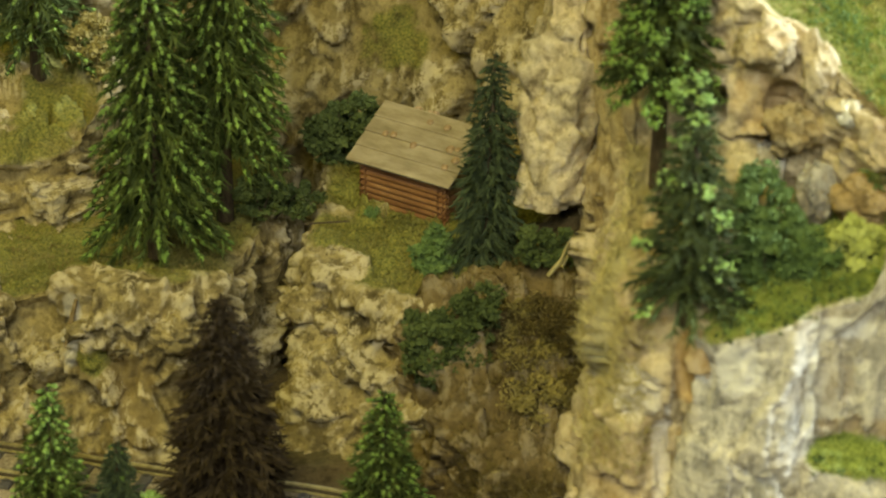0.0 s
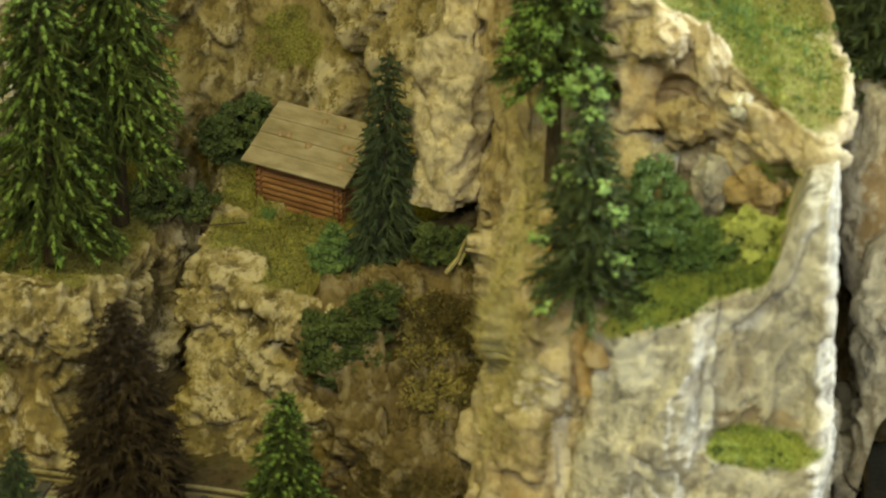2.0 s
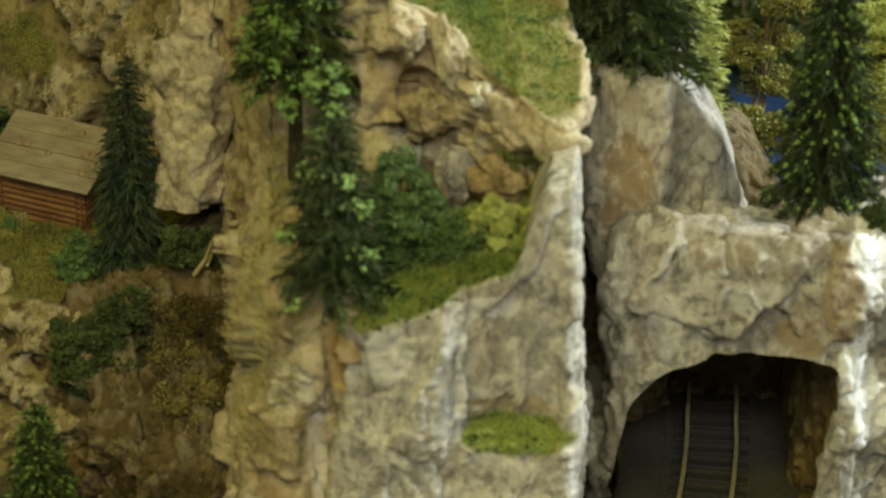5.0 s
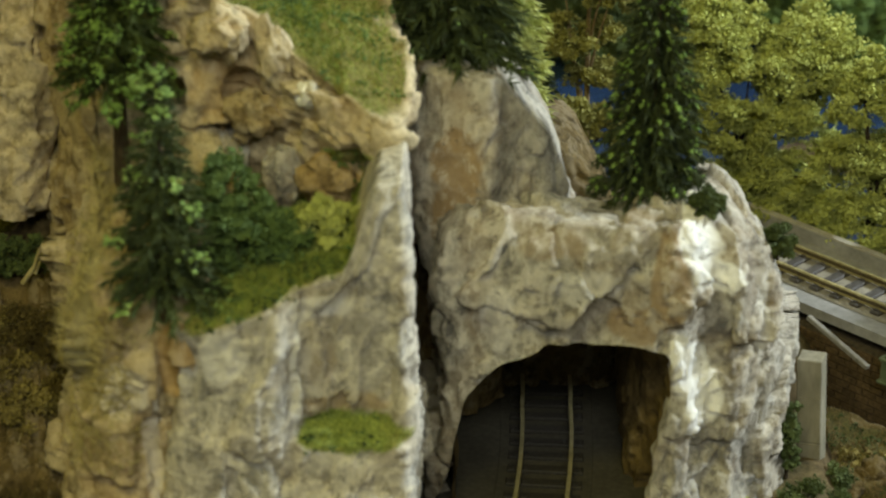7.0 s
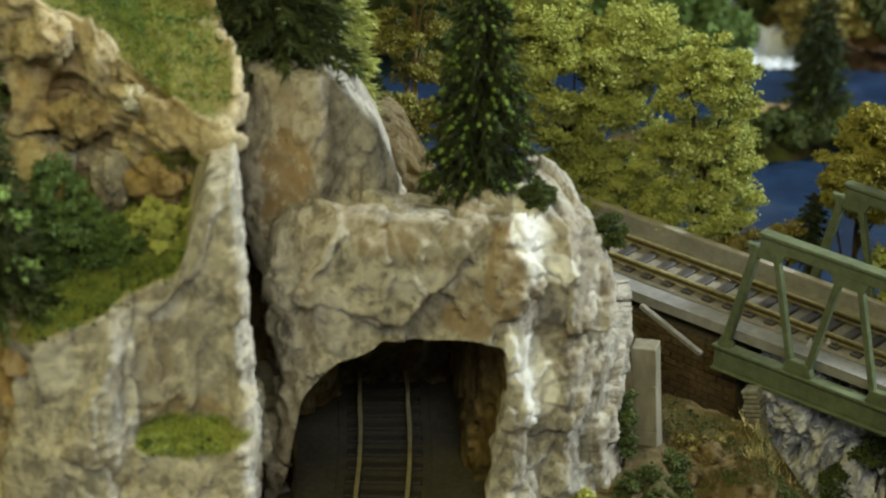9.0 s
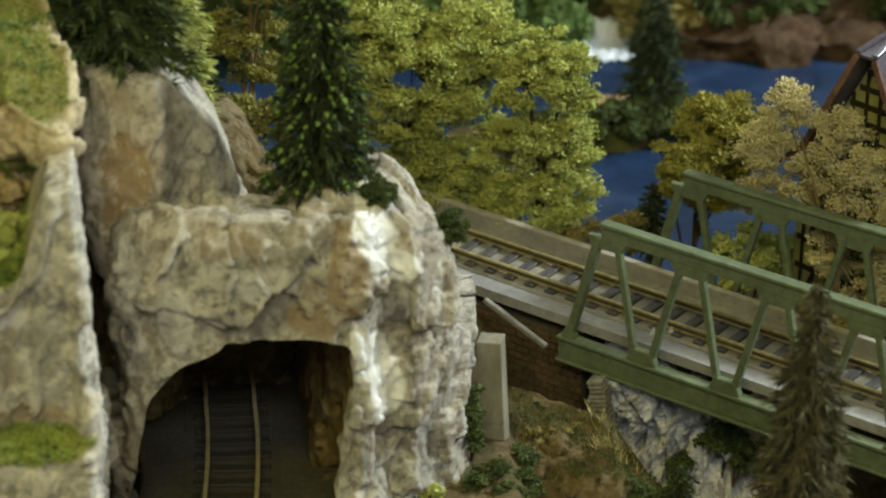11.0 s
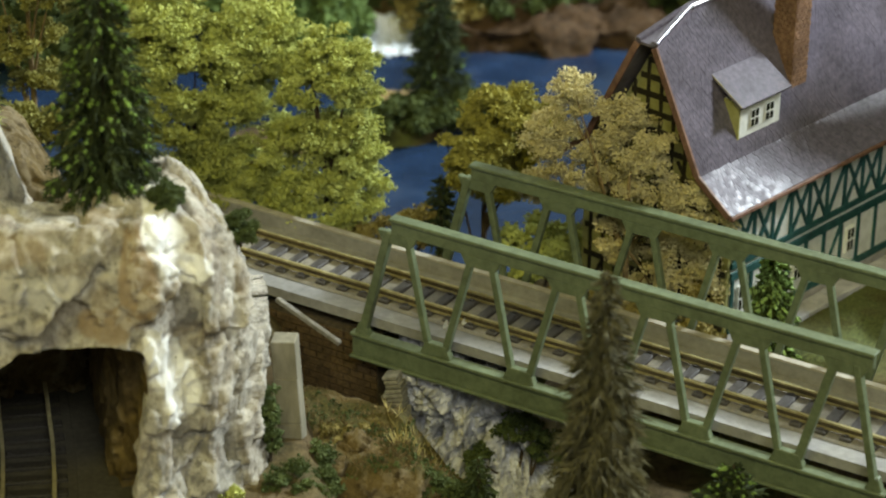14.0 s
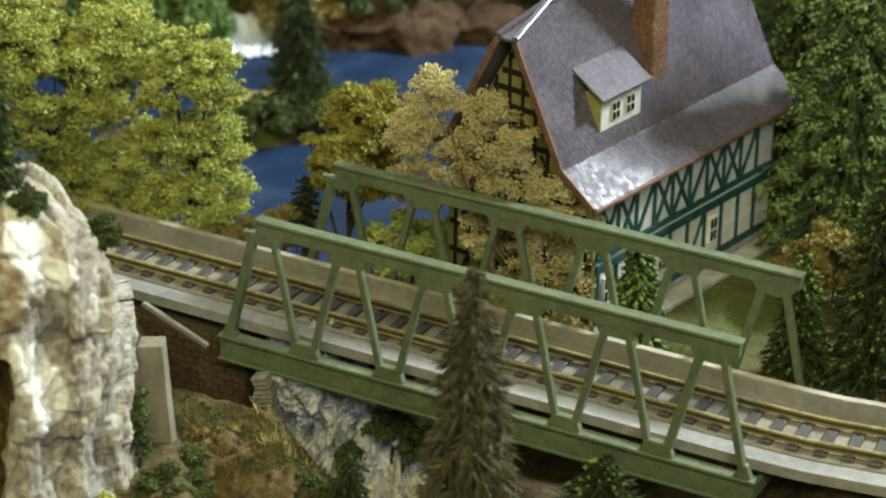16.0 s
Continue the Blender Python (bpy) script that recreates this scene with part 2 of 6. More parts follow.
M_ground = rock_material("scatter_ground", (0.12, 0.088, 0.042), (0.076, 0.053, 0.023), (0.03, 0.02, 0.009), (0.09, 0.058, 0.022), 0.15, 0.4, (0.105, 0.125, 0.04), (0.13, 0.13, 0.04))
M_ballast = mottled("ballast", (0.16, 0.12, 0.07), (0.30, 0.24, 0.15), (0.45, 0.38, 0.26), 900, 0.9, height=0.0006, strength=0.8)
# floor and bed of the tunnel: its shade is darkened into the colour
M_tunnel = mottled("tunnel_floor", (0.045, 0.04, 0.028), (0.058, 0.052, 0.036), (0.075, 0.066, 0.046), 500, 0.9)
M_gap = mottled("bed_plastic", (0.19, 0.172, 0.135), (0.25, 0.226, 0.178), (0.31, 0.28, 0.22), 600, 0.8)
M_sleeper = mottled("sleeper_plastic", (0.045, 0.04, 0.036), (0.07, 0.063, 0.057), (0.10, 0.09, 0.082), 700, 0.6, vary=0.3)
# sleeper plastic again, darkened to stand for the shade inside the tunnel
M_sleeper_shaded = mottled("sleeper_tunnel_shade", (0.02, 0.018, 0.014), (0.032, 0.028, 0.022), (0.05, 0.044, 0.034), 700, 0.7)
M_sleeper_brown = mottled("web_brown", (0.045, 0.034, 0.018), (0.075, 0.056, 0.03), (0.11, 0.085, 0.048), 500, 0.6)
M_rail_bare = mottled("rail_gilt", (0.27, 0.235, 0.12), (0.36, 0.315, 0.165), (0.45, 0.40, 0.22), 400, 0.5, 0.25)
M_rail = mottled("rail_brass", (0.34, 0.28, 0.12), (0.50, 0.43, 0.20), (0.64, 0.57, 0.30), 400, 0.35, 0.55)
M_deck = mottled("deck_grey", (0.23, 0.222, 0.205), (0.29, 0.28, 0.26), (0.345, 0.335, 0.31), 260, 0.5)
M_bridge = mottled("bridge_green", (0.09, 0.112, 0.06), (0.122, 0.15, 0.082), (0.155, 0.185, 0.105), 350, 0.5, spec=0.4, height=0.0002, strength=0.2)
M_bark = mottled("bark", (0.025, 0.018, 0.010), (0.06, 0.042, 0.022), (0.11, 0.08, 0.04), 800, 0.9, stretch=(1, 1, 0.25), height=0.0004)
M_bark_pale = mottled("pale_bark", (0.10, 0.07, 0.03), (0.20, 0.14, 0.06), (0.30, 0.22, 0.10), 800, 0.9)


def needle_material(name, a, b_, c):
    mat = mottled(name, a, b_, c, 140, 0.75, vary=0.18 if name.startswith("foam") else 0.45, spec=0.2)
    return mat


M_needle = needle_material("needle_green", (0.036, 0.050, 0.011), (0.062, 0.084, 0.018), (0.105, 0.135, 0.030))
M_needle_dark = needle_material("needle_dark", (0.027, 0.037, 0.012), (0.048, 0.064, 0.021), (0.082, 0.105, 0.035))
M_needle_brown = needle_material("needle_brown", (0.018, 0.012, 0.006), (0.034, 0.023, 0.011), (0.055, 0.038, 0.018))
M_needle_blue = needle_material("needle_bluish", (0.032, 0.046, 0.022), (0.054, 0.074, 0.034), (0.085, 0.108, 0.052))
M_needle_tan = needle_material("needle_tan", (0.06, 0.055, 0.025), (0.11, 0.10, 0.05), (0.19, 0.17, 0.09))
M_needle_lush = needle_material("needle_lush", (0.07, 0.105, 0.04), (0.115, 0.165, 0.064), (0.175, 0.235, 0.095))
M_tip = needle_material("tip_flock", (0.13, 0.21, 0.04), (0.19, 0.30, 0.06), (0.26, 0.39, 0.09))
M_tip_pale = needle_material("pale_tuft", (0.20, 0.32, 0.085), (0.29, 0.43, 0.12), (0.38, 0.53, 0.17))
M_foam_olive = needle_material("foam_olive", (0.29, 0.32, 0.075), (0.41, 0.44, 0.115), (0.52, 0.55, 0.165))
M_foam_yellow = needle_material("foam_yellow", (0.20, 0.18, 0.035), (0.29, 0.265, 0.052), (0.38, 0.345, 0.08))
M_foam_tan = needle_material("foam_tan", (0.46, 0.39, 0.185), (0.62, 0.54, 0.27), (0.72, 0.64, 0.36))
M_foam_green = needle_material("foam_green", (0.068, 0.108, 0.032), (0.11, 0.172, 0.05), (0.175, 0.25, 0.072))
M_foam_dark = needle_material("foam_dark", (0.038, 0.053, 0.015), (0.064, 0.086, 0.025), (0.10, 0.125, 0.038))
M_tip_lush = needle_material("lush_shoot", (0.14, 0.20, 0.07), (0.21, 0.29, 0.10), (0.29, 0.38, 0.14))
M_foam_lime = needle_material("foam_lime", (0.36, 0.40, 0.10), (0.52, 0.56, 0.18), (0.64, 0.67, 0.28))
M_foam_brown = needle_material("foam_brown", (0.13, 0.105, 0.03), (0.235, 0.19, 0.058), (0.34, 0.275, 0.092))
M_foam_moss = needle_material("foam_moss", (0.13, 0.125, 0.03), (0.21, 0.20, 0.05), (0.30, 0.285, 0.08))
M_foam_rust = needle_material("foam_rust", (0.055, 0.04, 0.012), (0.10, 0.075, 0.022), (0.16, 0.12, 0.036))
M_grass = needle_material("grass_fibre", (0.12, 0.16, 0.03), (0.23, 0.28, 0.055), (0.36, 0.39, 0.09))
M_grass_dry = needle_material("grass_dry", (0.10, 0.10, 0.022), (0.19, 0.18, 0.045), (0.28, 0.26, 0.075))
M_straw = needle_material("straw_fibre", (0.36, 0.29, 0.10), (0.52, 0.44, 0.18), (0.66, 0.58, 0.28))


# ---------------------------------------------------------------- rocks
def rock(name, outline, z0, top, mat, label, seed=1, inset=(0, 0, 0), step=1.2, crags=(7, 20), fins=(3.0, 12), strata=(0.0, 7.0), fine=0.8,
         stretch=(1, 1, 0.6), turf=0.0, paint=(), carve=(), cut=None, dome=0.0, tilt=1.6, soft=True, holes=0, lean=(0, 0), steep=False, rounded=False, steps=()):
    """A rock mass in mm: a wall along the outline from z0 up to top(x, y), pulled in by inset (foot, middle, brow), then the cap."""
    ring = loop_curve(outline, step)
    c = np.asarray(outline, float).mean(0)

    def normals(q):
        tan = np.roll(q, -2, 0) - np.roll(q, 2, 0)
        return np.stack([tan[:, 1], -tan[:, 0]], 1) / np.linalg.norm(tan, axis=1)[:, None]

    if np.sum(ring[:, 0] * np.roll(ring[:, 1], -1) - np.roll(ring[:, 0], -1) * ring[:, 1]) < 0:
        ring = ring[::-1]
    nor = normals(ring)
    front = nor[:, 1] < 0.35
    use = front | (np.arange(len(ring)) % 4 == 0)
    ring, nor = ring[use], nor[use]
    n = len(ring)
    zt = top(ring[:, 0], ring[:, 1])
    rows_wall = max(6, int((zt.max() - z0) / step))
    radius = np.linalg.norm(ring - c, axis=1).mean()
    rows_cap = max(4, int(radius / (step * 1.2)))
    P, D, K = [], [], []
    for v in np.linspace(0, 1, rows_wall):
        xy = ring - nor * np.interp(v, (0, 0.5, 0.84, 0.94, 1), (inset[0], inset[1], inset[1] + 0.12 * (inset[2] - inset[1]), inset[1] + 0.45 * (inset[2] - inset[1]), inset[2]) if rounded else np.interp((0, 0.5, 0.84, 0.94, 1), (0, 0.5, 1), inset)) * (np.clip(-1.5 * nor[:, 1] - 0.35, 0.04, 1)[:, None] if steep else 1.0)
        P.append(np.c_[xy, z0 + (top(xy[:, 0], xy[:, 1]) - z0) * v])
        D.append(np.c_[nor, np.full(n, 0.12 + 0.5 * smoothstep(0.88, 1, v))])
        K.append(np.full(n, -(1 - v)))
    brow = ring - nor * inset[2] * (np.clip(-1.5 * nor[:, 1] - 0.35, 0.04, 1)[:, None] if steep else 1.0)
    for u in np.linspace(0, 1, rows_cap + 1)[1:]:
        xy = brow + (c - brow) * min(u, 0.999)
        P.append(np.c_[xy, top(xy[:, 0], xy[:, 1]) + dome * smoothstep(0, 0.6, u)])
        D.append(np.c_[nor * max(0, 0.5 - 3 * u), np.full(n, 1.0)])
        K.append(np.full(n, u))
    rows = len(P)
    P, D, K = np.concatenate(P), np.concatenate(D), np.concatenate(K)
    D /= np.linalg.norm(D, axis=1)[:, None]
    st = np.array(stretch)
    warp = np.stack([vnoise(P / 13 + 5, seed + 40), vnoise(P / 13 + 9, seed + 41), vnoise(P / 13 + 13, seed + 42)], 1) * 2 + np.stack([vnoise(P / 4.5 + 5, seed + 43), vnoise(P / 4.5 + 9, seed + 44), vnoise(P / 4.5 + 13, seed + 45)], 1) * 0.7
    W = (P + warp) * st
    f1, e1, t1 = facets(W / crags[1], seed, tilt)
    f2, e2, t2 = facets(W / (crags[1] * 0.42), seed + 9, tilt)
    f3, e3, t3 = facets(W / (crags[1] * 0.17), seed + 19, tilt)
    fin = fbm(W / fins[1], 4, seed + 20, True)
    small = fbm(P / 3.2, 3, seed + 25, True)
    f0 = fbm(P / 45.0, 2, seed + 30)
    layer = P[:, 2] / strata[1] + 0.10 * f0 * strata[1] + 1.1 * vnoise(P / 20, seed + 70) + 0.25 * vnoise(P / 5, seed + 71)
    saw = layer - np.floor(layer)
    calm = np.where(K > 0, 1 - 0.80 * turf * smoothstep(0.0, 0.10, K), 1.0)
    split = smoothstep(-0.05, 0.25, vnoise(P / 17 + 31, seed + 90))
    seam1, seam2 = 1 - smoothstep(0, 0.09, e1), 1 - smoothstep(0, 0.11, e2)
    calm = calm * (1 - 0.5 * smoothstep(0.09, 0.0, np.abs(K)))
    d = crags[0] * (f1 + 0.6 * f0) + 0.42 * crags[0] * f2 + 0.17 * crags[0] * f3 - split * crags[0] * (0.30 * seam1 + 0.12 * seam2)
    d = d + 0.2 * fins[0] * fin + strata[0] * (saw ** 1.6 - 0.4) + 0.45 * fine * small
    for (x_a, x_b, z_a, z_b, push, fade) in steps:
        wx, wz = P[:, 0] + 3.0 * vnoise(P / 13, seed + 94) + 1.6 * vnoise(P / 7, seed + 95) + 0.6 * vnoise(P / 2.5, seed + 97), P[:, 2] + 2.0 * vnoise(P / 9, seed + 96) + 0.6 * vnoise(P / 2.5, seed + 98)
        d = d + push * smoothstep(x_a - 0.9, x_a + 0.9, wx) * smoothstep(x_b + 0.9, x_b - 0.9, wx) * smoothstep(z_a - 0.8, z_a + 0.8, wz) * smoothstep(z_b + 0.8, z_b - 0.8, wz) * (np.clip((z_b - wz) / (z_b - z_a), 0, 1) if fade else 1.0)
    hr = np.random.default_rng(seed)
    pits = []
    for i in range(holes):
        q = ring[hr.integers(0, n)]
        a = hr.uniform(3.0, 7.5)
        pits.append((q[0], q[1], hr.uniform(z0 + 6, zt.max() - 8), a, a * 1.5, a * hr.uniform(0.5, 1.1), a * hr.uniform(0.7, 1.1)))
    for (ax, ay, az, rx, ry, rz, depth) in list(carve) + pits:
        e = np.sqrt(((P[:, 0] - ax) / rx) ** 2 + ((P[:, 1] - ay) / ry) ** 2 + ((P[:, 2] - az) / rz) ** 2) + 0.16 * fbm(P / 8.0, 3, seed + 80)
        d = d - depth * smoothstep(1.05, 0.86, e)
    Q = P + D * (d * calm)[:, None]
    rise = np.clip((P[:, 2] - z0) / (zt.max() - z0), 0, 1)
    Q[:, :2] += rise[:, None] * np.array(lean)
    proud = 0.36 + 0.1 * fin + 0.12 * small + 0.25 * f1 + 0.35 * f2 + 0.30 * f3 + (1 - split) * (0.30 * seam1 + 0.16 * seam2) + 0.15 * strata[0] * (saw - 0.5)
    masks = {"turf": np.zeros(len(P)), "plaster": np.zeros(len(P)), "ochre": np.zeros(len(P))}
    if turf:
        patch = fbm(P / 16.0, 4, seed + 50)
        masks["turf"] = smoothstep(-0.04, 0.06, np.where(K < 0, K * 3, K * 0.8) - 0.02 + patch * 0.16) * smoothstep(-0.45 * turf - 0.12, -0.45 * turf + 0.10, patch)
    for (kind, ax, ay, az, rx, ry, rz, *amount) in paint:
        if kind == "bare":
            masks["turf"] = masks["turf"] * smoothstep(0.8, 1.1, ((P[:, 0] - ax) / rx) ** 2 + ((P[:, 1] - ay) / ry) ** 2 + ((P[:, 2] - az) / rz) ** 2)
            continue
        e = ((P[:, 0] - ax) / rx) ** 2 + ((P[:, 1] - ay) / ry) ** 2 + ((P[:, 2] - az) / rz) ** 2
        masks[kind] = np.maximum(masks[kind], (amount[0] if amount else 1.0) * smoothstep(1.12, 0.82, e + (0.5 if kind == "plaster" else 0.8) * fbm(P / 6.0, 4, seed + 60)))
    a = np.arange(rows - 1)[:, None] * n + np.arange(n)[None]
    b = np.arange(rows - 1)[:, None] * n + (np.arange(n)[None] + 1) % n
    F = np.stack([a, b, b + n, a + n], -1).reshape(-1, 4)
    if cut is not None:
        gone = cut(P[F].mean(1))
        E = np.concatenate([np.sort(F[:, [i, (i + 1) % 4]], 1) for i in range(4)])
        side = np.concatenate([gone] * 4)
        key = E[:, 0].astype(np.int64) * len(P) + E[:, 1]
        rim = np.intersect1d(key[side], key[~side])
        ea, eb = rim // len(P), rim % len(P)
        for turn in range(14):
            total, times = np.zeros_like(Q), np.zeros(len(Q))
            for a1, b1 in ((ea, eb), (eb, ea)):
                np.add.at(total, a1, Q[b1])
                np.add.at(times, a1, 1)
            on = times > 0
            Q[on] = 0.5 * Q[on] + 0.5 * total[on] / times[on][:, None]
        F = F[~gone]
        # the broken lip runs a little way into the hole
        idx = np.unique(np.concatenate([ea, eb]))
        new_id = np.full(len(Q), -1)
        new_id[idx] = len(Q) + np.arange(len(idx))
        lip = Q[idx] + np.array([0, 1.0, 0]) * np.where(Q[idx, 1] < 800, 9.0, -4.0)[:, None] + np.c_[vnoise(Q[idx] / 4, 5), 0 * idx, vnoise(Q[idx] / 4, 6)] * 1.2
        Q, P, K = np.concatenate([Q, lip]), np.concatenate([P, P[idx]]), np.concatenate([K, K[idx]])
        F = np.concatenate([F, np.stack([ea, eb, new_id[eb], new_id[ea]], 1)])
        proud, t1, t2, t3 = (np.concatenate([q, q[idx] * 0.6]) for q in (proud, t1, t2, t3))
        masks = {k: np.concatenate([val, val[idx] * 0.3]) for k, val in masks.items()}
    me = big_mesh(name, Q * MM, F, soft)
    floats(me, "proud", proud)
    floats(me, "tone", 0.5 * t1 + 0.38 * t2 + 0.12 * t3)
    for k, val in masks.items():
        floats(me, k, val)
    ob = tagged(hang(new(name, me), mat), label, "rock")
    return ob, Q, masks["turf"], K


def flat(z, gx=0.0, gy=0.0, x0=0.0, y0=0.0):
    return lambda x, y: z + gx * (x - x0) + gy * (y - y0)


def blades(name, spots, mat, count, length, label, width=0.35, lean=0.6, seed=3, category="grass"):
    """Static grass: thin fibres on the spots (mm), one object."""
    r = np.random.default_rng(seed)
    at = spots[r.integers(0, len(spots), count)] + r.normal(0, 0.5, (count, 3)) * (1, 1, 0.05)
    up = np.c_[r.normal(0, lean, (count, 2)), np.ones(count)]
    up /= np.linalg.norm(up, axis=1)[:, None]
    side = np.cross(up, r.normal(0, 1, (count, 3)))
    side /= np.linalg.norm(side, axis=1)[:, None]
    L = length * r.uniform(0.5, 1.25, count)[:, None]
    V = np.stack([at - side * width / 2, at + side * width / 2, at + up * L], 1).reshape(-1, 3)
    me = big_mesh(name, V * MM, np.arange(count * 3).reshape(-1, 3))
    return tagged(hang(new(name, me), mat), label, category, kind="stuff")


# ---------------------------------------------------------------- plants
def tube(points, radii, sides=7):
    """A round tapering tube through the points (mm): vertices and four-cornered faces."""
    pts, V, F = np.asarray(points, float), [], []
    for i, p in enumerate(pts):
        d = pts[min(i + 1, len(pts) - 1)] - pts[max(i - 1, 0)]
        d /= np.linalg.norm(d)
        a = np.cross(d, (0.31, 0.95, 0.1) if abs(d[1]) < 0.9 else (1, 0, 0))
        a /= np.linalg.norm(a)
        b = np.cross(d, a)
        for k in range(sides):
            w = 2 * math.pi * k / sides
            V.append(p + radii[i] * (math.cos(w) * a + math.sin(w) * b))
    for i in range(len(pts) - 1):
        for k in range(sides):
            F.append((i * sides + k, i * sides + (k + 1) % sides, (i + 1) * sides + (k + 1) % sides, (i + 1) * sides + k))
    return np.array(V), np.array(F)


def join(pieces):
    V, F, n = [], [], 0
    for v, f in pieces:
        V.append(v)
        F.append(np.asarray(f) + n)
        n += len(v)
    return np.concatenate(V), np.concatenate(F)


OCTA_V = np.array([(1, 0, 0), (-1, 0, 0), (0, 1, 0), (0, -1, 0), (0, 0, 1), (0, 0, -1)], float)
OCTA_F = np.array([(0, 2, 4), (2, 1, 4), (1, 3, 4), (3, 0, 4), (2, 0, 5), (1, 2, 5), (3, 1, 5), (0, 3, 5)])


TETRA_V = np.array([(1, 1, 1), (1, -1, -1), (-1, 1, -1), (-1, -1, 1)], float) * 0.7
TETRA_F = np.array([(0, 1, 2), (0, 3, 1), (0, 2, 3), (1, 3, 2)])


def crumbs(at, size, r):
    """Foam crumbs: the smallest lumps, four faces each."""
    n = len(at)
    q, _ = np.linalg.qr(r.normal(0, 1, (n, 3, 3)))
    V = TETRA_V[None] * r.uniform(0.5, 1.4, (n, 4, 1)) * np.asarray(size).reshape(-1, 1, 1)
    V = np.einsum("nij,nkj->nki", q, V) + at[:, None]
    return V.reshape(-1, 3), (TETRA_F[None] + 4 * np.arange(n)[:, None, None]).reshape(-1, 3)


def flecks(at, size, r):
    """Irregular little lumps at the places given."""
    n = len(at)
    V = OCTA_V[None] * r.uniform(0.45, 1.35, (n, 6, 1)) * np.asarray(size).reshape(-1, 1, 1)
    q = r.normal(0, 1, (n, 3, 3))
    q, _ = np.linalg.qr(q)
    V = np.einsum("nij,nkj->nki", q, V) + at[:, None]
    F = OCTA_F[None] + 6 * np.arange(n)[:, None, None]
    return V.reshape(-1, 3), F.reshape(-1, 3)


def spindles(at, way, length, width, r):
    """Slim lumps that point along way."""
    n = len(at)
    side = np.cross(way, r.normal(0, 1, (n, 3)))
    side /= np.linalg.norm(side, axis=1)[:, None]
    other = np.cross(way, side)
    l, w = np.asarray(length)[:, None], np.asarray(width)[:, None]
    V = np.stack([at + side * w, at - side * w, at + other * w, at - other * w, at + way * l, at - way * l * 0.6], 1) + r.normal(0, 0.12, (n, 6, 3)) * w[:, None]
    return V.reshape(-1, 3), (OCTA_F[None] + 6 * np.arange(n)[:, None, None]).reshape(-1, 3)


def fir(name, foot, height, radius, label, needles, seed, tips=0.5, bare=0.1, droop=0.5, boughs=230, tip_mat=None, needle=5.0, tip_size=1.3, power=0.85, lean=(0, 0), cluster=0):
    """A bristle-needled model conifer, sizes in mm."""
    r = np.random.default_rng(seed)
    root = tagged(empty(name, Matrix.Translation(Vector(foot) * MM)), label, "tree", "model firs")
    bend = lambda h: np.array([lean[0] * h / height, lean[1] * h / height, 0.0])
    hs = np.linspace(-3, height, 9)
    tv, tf = tube([(*bend(h)[:2], h) for h in hs], np.interp(hs, (0, height), (radius * 0.11 + 0.9, 0.4)))
    hang(new("trunk", big_mesh("trunk", tv * MM, tf, True)), M_bark, root)
    V, tipp, tipd = [], [], []
    golden = 2.39996
    for i in range(boughs):
        k = (i + 0.5) / boughs
        h = height * (bare + (1 - bare) * (1 - (1 - k) ** 0.78))
        frac = 1 - (h / height - bare) / (1 - bare)
        L = radius * (frac ** power) * r.uniform(0.72, 1.12) + 1.2
        az = i * golden + r.normal(0, 0.25)
        out = np.array([math.cos(az), math.sin(az), 0])
        steps = max(4, int(L / 1.3))
        u = np.linspace(0.12, 1, steps)
        rise = 0.35 * (1 - frac) + 0.05
        path = bend(h) + out * (L * u)[:, None] + np.array([0, 0, 1.0]) * (h + L * (rise * u - droop * u ** 1.7 + 0.12 * u ** 4))[:, None]
        way = np.gradient(path, axis=0)
        way /= np.linalg.norm(way, axis=1)[:, None]
        for s in range(4):
            ln = needle * r.uniform(0.6, 1.1, steps)[:, None] * (0.45 + 0.55 * min(1, frac * 2.5))
            splay = r.normal(0, 0.42, (steps, 3)) + np.array([0, 0, -0.2])
            dirn = way * 0.9 + splay
            dirn /= np.linalg.norm(dirn, axis=1)[:, None]
            side = np.cross(dirn, r.normal(0, 1, (steps, 3)))
            side /= np.linalg.norm(side, axis=1)[:, None]
            wd = 0.5
            V.append(np.stack([path - side * wd, path + side * wd, path + dirn * ln], 1))
        for s in range(int(r.poisson(1.6 * tips))):
            j = r.integers(max(0, steps - 4), steps)
            tipp.append(path[j] + way[j] * needle * 0.45 * r.uniform(0.4, 1.0))
            tipd.append(way[j])
    V = np.concatenate(V).reshape(-1, 3)
    hang(new("needles", big_mesh("needles", V * MM, np.arange(len(V)).reshape(-1, 3))), needles, root)
    if tipp:
        at, dd = np.array(tipp), np.array(tipd) + r.normal(0, 0.25, (len(tipp), 3))
        dd /= np.linalg.norm(dd, axis=1)[:, None]
        if cluster:
            at = np.repeat(at, cluster, 0)
            v, f = flecks(at + r.normal(0, 1.15 * tip_size, at.shape) * (1, 1, 0.6), r.uniform(0.3, 0.75, len(at)) * tip_size, r)
        else:
            v, f = spindles(at, dd, r.uniform(0.6, 1.25, len(at)) * tip_size, r.uniform(0.4, 0.75, len(at)) * tip_size, r)
        hang(new("flocked_shoot", big_mesh("flocked_shoot", v * MM, f)), tip_mat or M_tip, root, "light green flocked shoots")["kind"] = "stuff"
    return root


